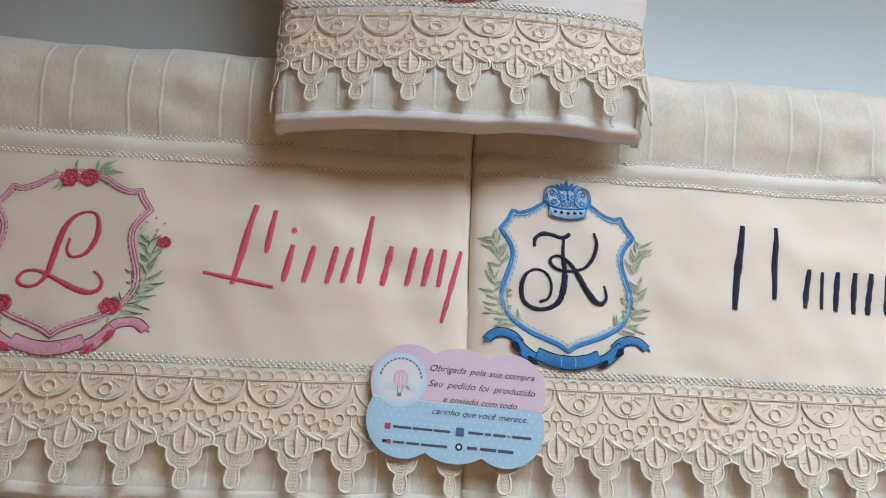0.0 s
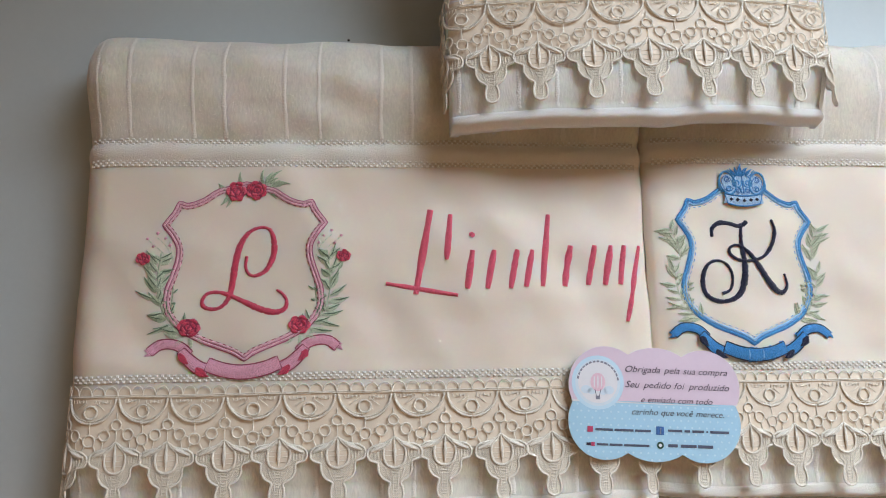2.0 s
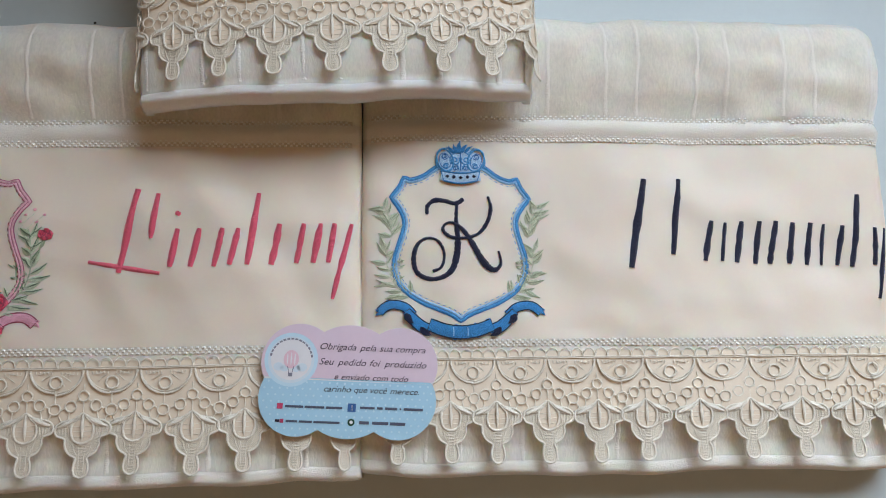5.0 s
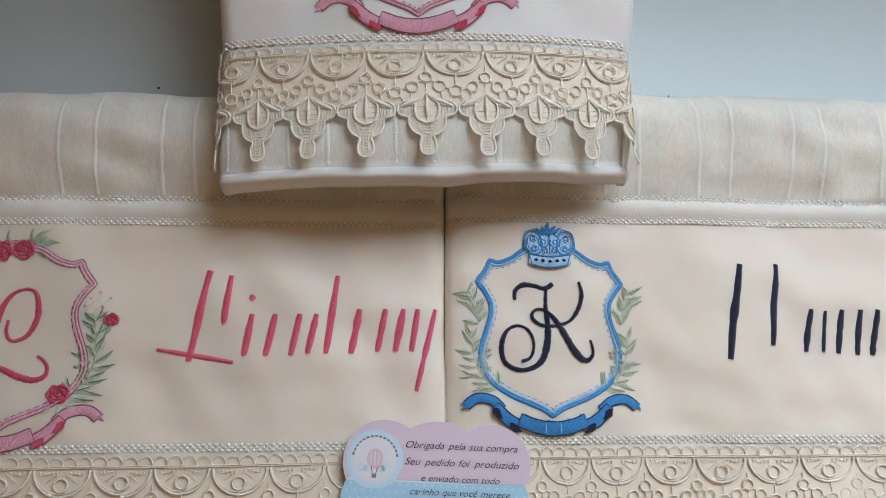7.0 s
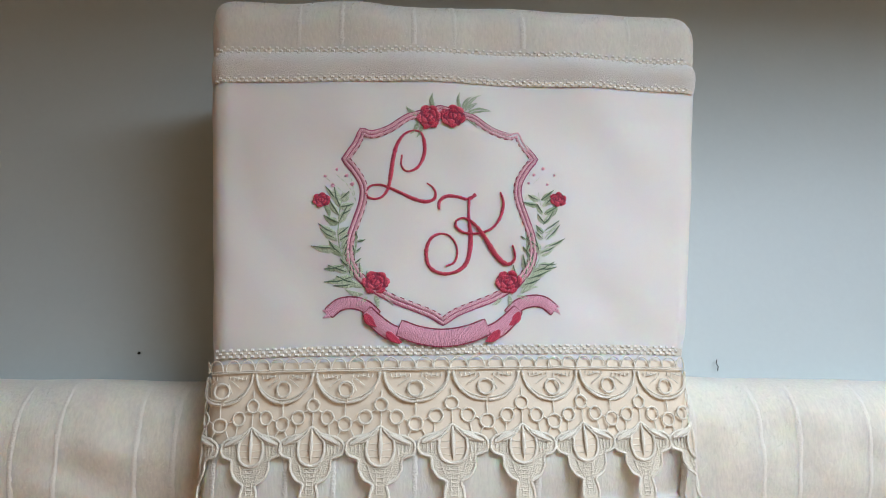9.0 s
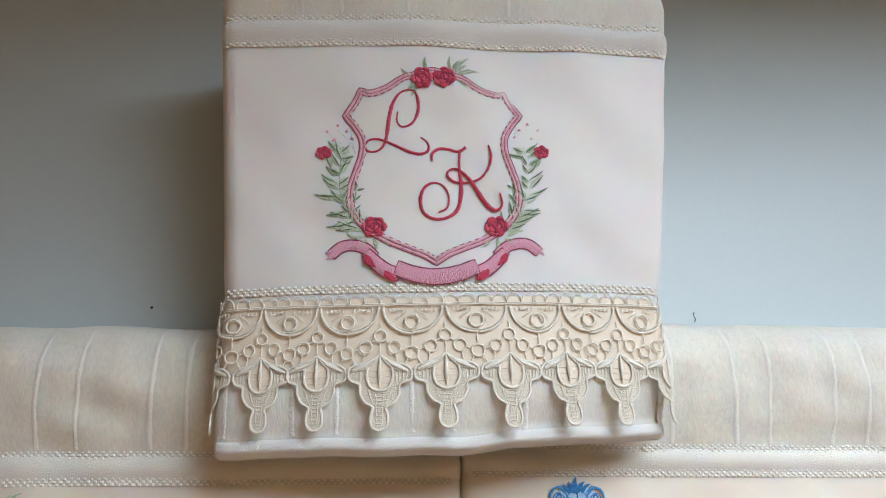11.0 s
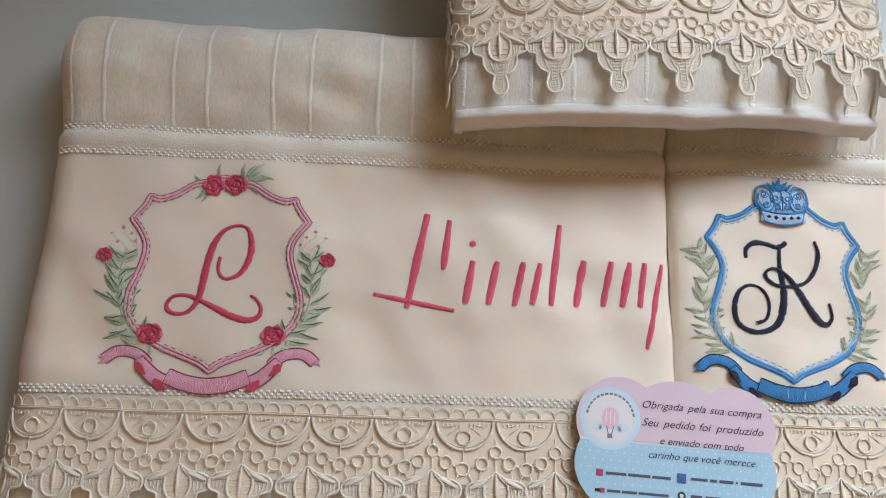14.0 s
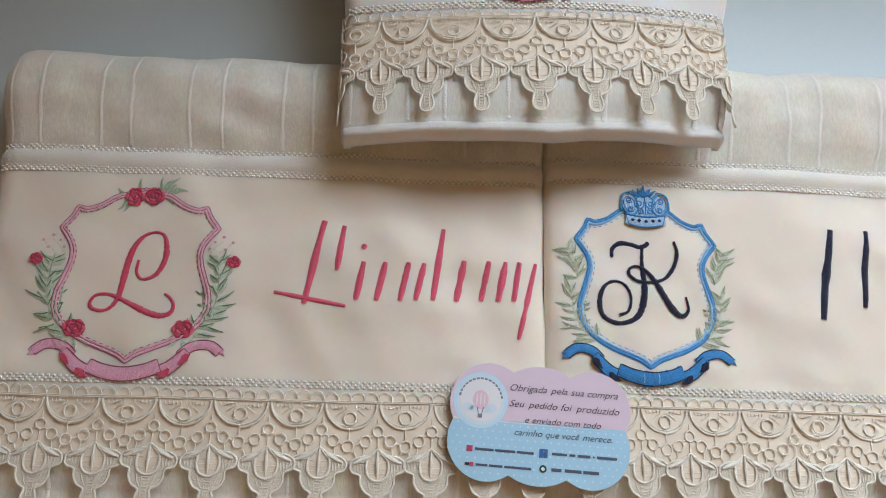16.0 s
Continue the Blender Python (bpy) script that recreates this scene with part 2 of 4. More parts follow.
def cord(geo, path, r, closed=False, sides=6, step=0.00075):
    """A lace cord bound with thread: knotty, uneven, resampled along a smooth line."""
    p = np.array(spline(path, 8, closed) + ([np.array(path[0], float)] if closed else []))
    L = np.r_[0, np.cumsum(np.linalg.norm(np.diff(p, axis=0), axis=1))]
    n = max(3, int(L[-1] / step))
    s = np.linspace(0, L[-1], n + 1)[:n if closed else n + 1]
    q = np.stack([np.interp(s, L, p[:, k]) for k in range(3)], 1)
    rad = [r * (1.0 + (0.26 if i % 2 else -0.2) + 0.3 * noise.noise(Vector((*(c * 900),)))) for i, c in enumerate(q)]
    q[:, :2] += [(0.0002 * noise.noise(Vector((c[0] * 400, c[1] * 400, 1))), 0.0002 * noise.noise(Vector((c[0] * 400, c[1] * 400, 7)))) for c in q]
    tube(geo, q, rad, closed, sides)


def tube(geo, path, r, closed=False, sides=6, flat=0.75):
    """A round thread along path [(x, y, z)]; r: number or list."""
    P = np.array(path, float)
    n = len(P)
    rr = [r] * n if np.isscalar(r) else r
    T = np.roll(P, -1, 0) - np.roll(P, 1, 0)
    if not closed:
        T[0], T[-1] = P[1] - P[0], P[-1] - P[-2]
    T /= np.maximum(np.linalg.norm(T, axis=1), 1e-9)[:, None]
    up = np.array((0, 0, 1.0))
    verts, faces = [], []
    for i in range(n):
        side = np.cross(up, T[i])
        side /= max(np.linalg.norm(side), 1e-9)
        top = np.cross(T[i], side)
        for k in range(sides):
            a = 2 * math.pi * k / sides
            verts.append(P[i] + rr[i] * (math.cos(a) * side + flat * math.sin(a) * top))
    for i in range(n if closed else n - 1):
        j = (i + 1) % n
        for k in range(sides):
            m = (k + 1) % sides
            faces.append((i * sides + k, i * sides + m, j * sides + m, j * sides + k))
    geo.add(verts, faces)


def box(geo, x0, x1, y0, y1, z0, z1):
    v = [(x, y, z) for z in (z0, z1) for y in (y0, y1) for x in (x0, x1)]
    geo.add(v, [(0, 2, 3, 1), (4, 5, 7, 6), (0, 1, 5, 4), (2, 6, 7, 3), (0, 4, 6, 2), (1, 3, 7, 5)])


def bevelled(name, size, mat, parent, at, bevel=0.003, label=""):
    bm = bmesh.new()
    bmesh.ops.create_cube(bm, size=1)
    bmesh.ops.scale(bm, vec=size, verts=bm.verts)
    bmesh.ops.bevel(bm, geom=bm.edges[:], offset=bevel, segments=2, affect="EDGES")
    me = bpy.data.meshes.new(name)
    bm.to_mesh(me)
    bm.free()
    me.materials.append(mat)
    ob = new(name, me)
    ob.parent = parent
    ob.location = at
    return tagged(ob, label)


def ring(cx, cy, r, z=0.0, n=14, squash=1.0):
    return [(cx + r * math.cos(2 * math.pi * k / n), cy + squash * r * math.sin(2 * math.pi * k / n), z) for k in range(n)]


# ---- the added room and the table ----
def structure(name, x0, x1, y0, y1, z0, z1, mat, label):
    g = Geo()
    box(g, x0, x1, y0, y1, z0, z1)
    ob = new(name, g.mesh(name, mat, smooth=False))
    return tagged(ob, label, kind="structure")


FLOOR_Z, CEIL_Z = -0.75, 1.85
structure("floor", -2.2, 2.2, -2.6, 0.77, FLOOR_Z - 0.1, FLOOR_Z, FLOOR, "dark tiled floor under the table")
structure("ceiling", -2.2, 2.2, -2.6, 0.77, CEIL_Z, CEIL_Z + 0.1, WALL_BOUNCE, "unseen warm-coloured ceiling added to bounce light into the shade")
structure("wall_west", -2.2, -2.1, -2.5, 0.57, FLOOR_Z, CEIL_Z, WALL_BOUNCE, "unseen warm-coloured wall added to bounce light into the shade")
structure("wall_east", 2.1, 2.2, -2.5, 0.57, FLOOR_Z, CEIL_Z, WALL_BOUNCE, "unseen warm-coloured wall added to bounce light into the shade")
structure("wall_south", -2.2, 2.2, -2.6, -2.5, FLOOR_Z, CEIL_Z, WALL_BOUNCE, "unseen warm-coloured wall added to bounce light into the shade")
wx0, wx1, wy, wz0, wz1 = WIN
# added wall: its thick recess and sill shade the back of the table
gw = Geo()
box(gw, -2.2, wx0, wy, wy + 0.20, FLOOR_Z, CEIL_Z)
box(gw, wx1, 2.2, wy, wy + 0.20, FLOOR_Z, CEIL_Z)
box(gw, wx0, wx1, wy, wy + 0.20, FLOOR_Z, wz0)
box(gw, wx0, wx1, wy, wy + 0.20, wz1, CEIL_Z)
tagged(new("wall_north", gw.mesh("wall_north", WALL_DIM, smooth=False)), "added grey wall whose deep window recess dims the table's back", kind="structure")
win = tagged(new("window_1"), "high daylight window in the wall", kind="structure")
gf = Geo()
for x in (wx0, (wx0 + wx1) / 2 - 0.015, wx1 - 0.03):
    box(gf, x, x + 0.03, wy + 0.15, wy + 0.19, wz0, wz1)
for z in (wz0, wz1 - 0.03):
    box(gf, wx0 + 0.03, wx1 - 0.03, wy + 0.152, wy + 0.188, z, z + 0.03)
part("window_frame", gf, FRAME, win, smooth=False)
gp = Geo()
box(gp, wx0 + 0.03, wx1 - 0.03, wy + 0.168, wy + 0.172, wz0 + 0.03, wz1 - 0.03)
part("pane", gp, GLASS, win, smooth=False).visible_shadow = False

table = thing("table", pose(0.05, 0.0, FLOOR_Z), "pale grey-white smooth laminate table", "table")
bevelled("tabletop", (1.7, 1.10, 0.03), TABLE, table, (0, 0, 0.735), 0.004)
for sx in (-0.78, 0.78):
    for sy in (-0.5, 0.5):
        bevelled("leg", (0.05, 0.05, 0.72), TABLE_LEG, table, (sx, sy, 0.36), 0.004)


# ---- stitched work, in millimetres round each crest's lower point ----
SHIELD = [(0, 110), (-11.2, 106.9), (-17.6, 105), (-26.6, 99), (-35.6, 96.1), (-41, 97.6), (-43.6, 91.8), (-49.5, 84), (-44.6, 78.1),
          (-40.3, 70.2), (-40.3, 61.9), (-43.6, 51.1), (-46.4, 42.1), (-46.8, 33.1), (-43.9, 25.9), (-37.4, 18.7), (-26.6, 12.2), (-15.8, 7.9), (-6.1, 4), (0, 0)]
CORNERS = (0, 5, 7, 19)                        # where the shield's outline breaks
LETTER_L = [(0.7, 63.4, 1.6), (0, 56.5, 1.7), (2.5, 51.8, 1.8), (6.8, 51.1, 2), (13, 54.7, 2.6), (17.3, 63.7, 3.2), (17.6, 72.7, 3), (15.1, 79.9, 2),
            (9.4, 81.7, 1.7), (2.2, 78.8, 2.1), (-3.2, 70.9, 3.2), (-6.1, 60.1, 3.8), (-7.6, 49.3, 3.6), (-9.7, 38.5, 2.8), (-14, 32.4, 2),
            (-19.4, 30.6, 2), (-24.8, 32, 2.2), (-26.3, 35.6, 2), (-23, 40.3, 1.9), (-15.8, 41, 2), (-8.6, 38.5, 2.4), (0.4, 34.2, 3), (9.4, 29.9, 3.4),
            (18.4, 27.7, 3.2), (24.5, 29.9, 2.6), (25.6, 34.9, 2), (23, 39.2, 1.6), (19.4, 41.8, 1.3)]
LETTER_K = [[(-24.2, 72.5, 2.2), (-23.8, 78.4, 2.8), (-18.7, 82.3, 3.2), (-10.9, 81.9, 3.0), (-5.1, 80.3, 2.6), (-1.2, 81.1, 3.2), (2, 83.5, 3.0)],
            [(-2.7, 80, 2.2), (-3.1, 67.5, 2.6), (-2, 55.8, 3.6), (-2.7, 44.1, 4.2), (-5.9, 34.3, 3.8), (-12.9, 28.9, 3), (-22.6, 27.7, 2.8), (-31.2, 32.4, 3),
             (-33.5, 42.1, 3.2), (-30.8, 51.1, 2.6), (-24.6, 55.4, 2), (-17.6, 54.6, 1.8), (-12.9, 49.1, 1.9), (-11.7, 42.1, 1.9), (-14, 35.5, 1.9), (-19.9, 32.8, 2.0)],
            [(19.9, 85, 1.6), (21.8, 77.2, 2.4), (19.5, 67.5, 2.6), (13.7, 59.7, 2.2), (6.6, 56.6, 2), (0.8, 55.8, 2), (-7, 56.6, 2.2), (-12.1, 60.5, 2.4), (-12.1, 64.4, 2),
             (-8.2, 66.7, 1.7), (-3.1, 65.5, 2.2), (2.7, 60.5, 3), (8.6, 51.9, 3.8), (14.4, 42.1, 4.2), (20.3, 35.5, 4), (25.4, 34.3, 3), (28.9, 38.2, 2.2), (28.5, 43.3, 1.7), (27.3, 47.2, 1.3)]]


def placer(cx, cy, turn=0.0, scale=1.0, wide=1.0):
    """From a crest's millimetres to the towel's metres."""
    c, s = math.cos(radians(turn)) * scale / 1000, math.sin(radians(turn)) * scale / 1000
    return lambda x, y: (cx + c * wide * x - s * y, cy + s * wide * x + c * y)


def stroke(geo, pts, place, dome=0.0007, z=0.0, k=1.0, n=12):
    p = spline(pts, n)
    ribbon(geo, [place(q[0], q[1]) for q in p], [max(q[2], 0.5) * k / 1000 for q in p], dome, z)


def shield_path(place, inset=0.0):
    """Both halves as one closed outline, cornered where the emblem is; inset in millimetres."""
    half = []
    for a, b in zip(CORNERS, CORNERS[1:]):
        half += spline(SHIELD[a:b + 1], 5)[:-1]
    half.append(np.array(SHIELD[-1], float))
    full = half + [np.array((-p[0], p[1])) for p in reversed(half[1:-1])]
    P = np.array(full)
    T = np.roll(P, -1, 0) - np.roll(P, 1, 0)
    T /= np.linalg.norm(T, axis=1)[:, None]
    P = P + inset * np.stack([-T[:, 1], T[:, 0]], 1)
    return [place(*p) for p in P]


def dashes(geo, path, width, every=5, gap=2, dome=0.0003, z=0.0):
    for i in range(0, len(path) - every, every):
        ribbon(geo, path[i:i + every - gap + 1], width, dome, z, sect=3)


def leaf_geo(a, b, w, place, bend=0.12):
    """One satin leaf from a to b, w millimetres wide."""
    a, b = np.array(a, float), np.array(b, float)
    side = np.array((-(b - a)[1], (b - a)[0])) * bend
    g = Geo()
    n = 7
    pts = [a + (b - a) * s + side * 4 * s * (1 - s) for s in np.linspace(0, 1, n)]
    ws = [w * (0.10 + math.sin(math.pi * (0.06 + 0.94 * s) ** 0.8) ** 1.2) / 1000 for s in np.linspace(0, 1, n)]
    ws[-1] = 0.0003
    ribbon(g, [place(*p) for p in pts], ws, 0.0009, sect=5)
    g.v = [(q[0], q[1], q[2] * (0.12 if i % 5 == 2 else 1.0)) for i, q in enumerate(g.v)]
    return g


def spray(parent, place, lift, stem, mats, pairs, length, width, rng, name="leaf_spray", label="", side=1, vein=None):
    """A stem with leaves in pairs, each leaf a piece of its own."""
    vein = vein or DEEP_GREEN
    g = Geo()
    s = spline(stem, 8)
    ribbon(g, [place(*q) for q in s], 0.0008, 0.0004, sect=3)
    spr = part(name, g, mats[0], parent, label, lift)
    veins = Geo()
    for i in range(pairs):
        at = ((i + 0.6) / pairs) ** 1.2 * (len(s) - 2)
        k = int(at)
        p, t = s[k], s[k + 1] - s[k]
        base = math.atan2(t[1], t[0])
        for d in (-1, 1):
            a = base + d * (0.80 + rng.uniform(-0.42, 0.45))
            ln = length * rng.uniform(0.75, 1.2) * (1.0 - 0.25 * i / pairs) * (1.1 if d * side < 0 else 0.8)
            q = p + np.array((math.cos(a), math.sin(a))) * ln
            j = np.array((rng.uniform(-1.2, 1.2), rng.uniform(-1.2, 1.2)))
            g = leaf_geo(p + (q - p) * 0.08 + j * 0.4, q + j, width * rng.uniform(0.75, 1.2), place, 0.035 * d)
            part("leaf", g, rng.choice(mats), spr, lift=lift)
            a, b = p + (q - p) * rng.uniform(0.0, 0.3) + j, q + j * 1.1
            c = (a + b) / 2 + np.array((-(b - a)[1], (b - a)[0])) * (0.035 * d + rng.uniform(-0.05, 0.05))
            ribbon(veins, [place(*w) for w in (a, c, b)], [0.0003, 0.0008, 0.0003], 0.0003, 0.0006, sect=3)
    part("vein_stitch", veins, vein, spr, lift=lift)
    return spr


def rose(parent, place, ground, cx, cy, rx, ry, rng, name="rose", turn=0.0):
    """A stitched rose: a wine ground with petals wound round its heart, over the other stitches."""
    def lift(x, y):
        return ground(x, y) + 0.0005
    g = Geo()
    ribbon(g, [place(cx + rx * s, cy) for s in np.linspace(-0.95, 0.95, 9)], [2 * ry * math.sqrt(1.02 - s * s) / 1000 * 0.9 for s in np.linspace(-0.95, 0.95, 9)], 0.0006)
    base = part(name, g, DARK_RED, parent, "stitched rose in red and wine thread", lift)
    g, h = Geo(), Geo()
    for ringno, (f, m, w) in enumerate(((0.86, 6, 0.42), (0.52, 4, 0.36), (0.20, 2, 0.30))):
        for i in range(m):
            a0 = turn + 2 * math.pi * (i + 0.4 * ringno) / m + rng.uniform(-0.2, 0.2)
            sp = 2 * math.pi / m * 0.42
            arc = [place(cx + rx * f * math.cos(a) * rng.uniform(0.95, 1.05), cy + ry * f * math.sin(a)) for a in np.linspace(a0 - sp, a0 + sp, 6)]
            ws = [w * ry * (0.3 + math.sin(math.pi * s)) / 1000 * 0.85 for s in np.linspace(0.02, 0.98, 6)]
            ribbon(g if (i + ringno) % 3 else h, arc, ws, 0.0007, 0.0004)
    part("petal_whorl", g, RED, base, lift=lift)
    part("petal_whorl", h, CORAL, base, lift=lift)
    return base


def banner(parent, place, lift, fill, tail, edge, fold, label):
    """The ribbon scroll under a crest: middle, two tails with a notch, folds."""
    def piece(name, pts, w, mat, z, who, outline=True):
        p = spline(pts, 8)
        g = Geo()
        ribbon(g, [place(q[0], q[1]) for q in p], [q[2] / 1000 for q in p], 0.0007, z, sect=7)
        ob = part(name, g, mat, who, lift=lift)
        if outline:
            P = np.array([q[:2] for q in p])
            T = np.gradient(P, axis=0)
            T /= np.linalg.norm(T, axis=1)[:, None]
            N = np.stack([-T[:, 1], T[:, 0]], 1)
            W = np.array([q[2] for q in p])[:, None] / 2
            g = Geo()
            loop = np.vstack([P + N * W, (P - N * W)[::-1]])
            ribbon(g, [place(*q) for q in loop], 0.0007, 0.0005, z + 0.0003, closed=True, sect=3)
            part("outline", g, edge, ob, lift=lift)
        return ob
    mid = piece("ribbon_scroll", [(-22, -3.2, 8.2), (-12, -6.8, 8.4), (0, -8.4, 8.6), (12, -6.8, 8.4), (22, -3.2, 8.2)], 0, fill, 0.0016, parent)
    tagged(mid, label)
    for s in (-1, 1):
        piece("ribbon_tail", [(s * 57, 5.2, 6.0), (s * 52, 9.0, 6), (s * 46, 9.9, 5.8), (s * 39, 8, 6), (s * 33.5, 3.0, 6.4)], 0, tail, 0.0, parent)
        piece("ribbon_turn", [(s * 38, 5.5, 5.5), (s * 34, 0.8, 7), (s * 28, -4.2, 7.6), (s * 21.5, -7.0, 7.2)], 0, tail, 0.0012, parent)
        for a, b in (((s * 38.5, 4.0), (s * 33, -2.5)), ((s * 28, -5.0), (s * 20.5, -10.5))):
            g = leaf_geo(a, b, 4.2, place, 0.1 * s)
            part("ribbon_fold", g, fold, parent, lift=lambda x, y: lift(x, y) + 0.0018)
        for dy in (2.2, -1.6):
            part("ribbon_end", leaf_geo((s * 55.2, 6.4), (s * 60.2, 4.6 + dy), 2.6, place), tail, parent, lift=lift)


def shield(parent, place, lift, fill, inner, edge, label, dash, outer=None):
    g = Geo()
    ribbon(g, shield_path(place, 0.95), 0.0020, 0.0008, closed=True)
    sh = part("shield_outline", g, fill, parent, label, lift)
    g = Geo()
    ribbon(g, shield_path(place, -0.95), 0.0020, 0.0008, closed=True)
    part("outer_ridge", g, outer or fill, sh, lift=lift)
    g = Geo()
    ribbon(g, shield_path(place, 0.05), 0.0006, 0.0003, 0.0003, closed=True, sect=3)
    part("edge_line", g, inner, sh, lift=lift)
    g = Geo()
    ribbon(g, shield_path(place, -1.95), 0.0007, 0.0004, 0.0003, closed=True, sect=3)
    part("edge_line", g, inner, sh, lift=lift)
    g = Geo()
    dashes(g, shield_path(place, dash), 0.0005, 2, 1, z=0.0006 if dash < 2 else 0.0)
    part("running_stitch", g, edge, sh, lift=lift)
    return sh


def letter(parent, strokes, place, lift, mat, name, label, k=1.0):
    g = Geo()
    for i, s in enumerate(strokes):
        stroke(g, s, place, 0.0009, 0.0003 * i, k)
    return part(name, g, mat, parent, label, lift)


def rose_crest(parent, place, lift, rng):
    shield(parent, place, lift, PINK, MAGENTA, DARK_RED, "pink stitched shield outline with wine edges", 1.9)
    for s in (-1, 1):
        spray(parent, place, lift, [(s * 39, 17), (s * 48.5, 28), (s * 52.5, 41), (s * 52.5, 54), (s * 51, 66)], [GREEN, PALE_GREEN, PALE_GREEN, PALE_GREEN], 13, 12.5, 3.7, rng,
              label="spray of green stitched leaves", side=s)
        spray(parent, place, lift, [(s * 46, 26), (s * 44, 36), (s * 43.5, 46)], [GREEN, PALE_GREEN], 3, 5.5, 1.8, rng, label="small green stitched leaves", side=s)
        g = Geo()
        for x, y in ((46, 82), (49, 75.5), (54, 79), (60, 75.5), (56, 70.5), (46, 71)):
            w = rng.uniform(1.5, 2.2)
            ribbon(g, [place(s * (x + d * w * 0.5), y) for d in (-0.9, -0.5, 0, 0.5, 0.9)], [w * q / 1000 for q in (0.4, 0.85, 1, 0.85, 0.4)], 0.0008, sect=5)
        part("bud_cluster", g, LILAC, parent, "tiny stitched buds", lift)
        g = Geo()
        for pts in ([(44, 62), (48, 70), (55, 77)], [(44, 62), (46, 72), (48, 81)], [(45, 60), (52, 68), (60, 75)]):
            dashes(g, [place(s * q[0], q[1]) for q in spline(pts, 9)], 0.0005, 3, 1)
        part("bud_stem", g, PALE_GREEN, parent, lift=lift)
        rose(parent, place, lift, s * 61.5, 62.5, 4.4, 3.8, rng, "rosebud", 0.4)
        part("leaf", leaf_geo((s * 60, 60), (s * 57.5, 53), 2.4, place), GREEN, parent, lift=lift)
        rose(parent, place, lift, s * 33.8, 19.5, 6.8, 5.6, rng)
        for a, b in (((s * 40, 14), (s * 49, 17)), ((s * 38, 12.5), (s * 46, 8)), ((s * 34, 13), (s * 33, 6)), ((s * 30, 13), (s * 25, 8))):
            part("leaf", leaf_geo(a, b, 2.4, place), PALE_GREEN, parent, lift=lift)
    for a, b, w in (((-10, 106), (-18, 111.5), 3), ((-10, 103), (-12.5, 95), 2.2), ((-12, 103), (-16, 96.5), 2.2), ((-3, 110), (-4, 119), 2.4), ((11, 110), (10.5, 120), 2.2),
                    ((12, 110), (17, 118), 2), ((13, 109), (22, 119), 2.2), ((14, 107.5), (28, 109.5), 3.4), ((14, 105), (19, 100), 2.2), ((15, 110), (20, 124 - 10), 2.4)):
        part("leaf", leaf_geo(a, b, w, place), GREEN, parent, lift=lift)
    rose(parent, place, lift, -6.2, 105.4, 6.0, 6.4, rng)
    rose(parent, place, lift, 6.4, 106, 6.6, 5.9, rng, turn=0.6)
    banner(parent, place, lift, LILAC, LILAC, DARK_RED, RED, "pink stitched ribbon scroll with magenta outline")


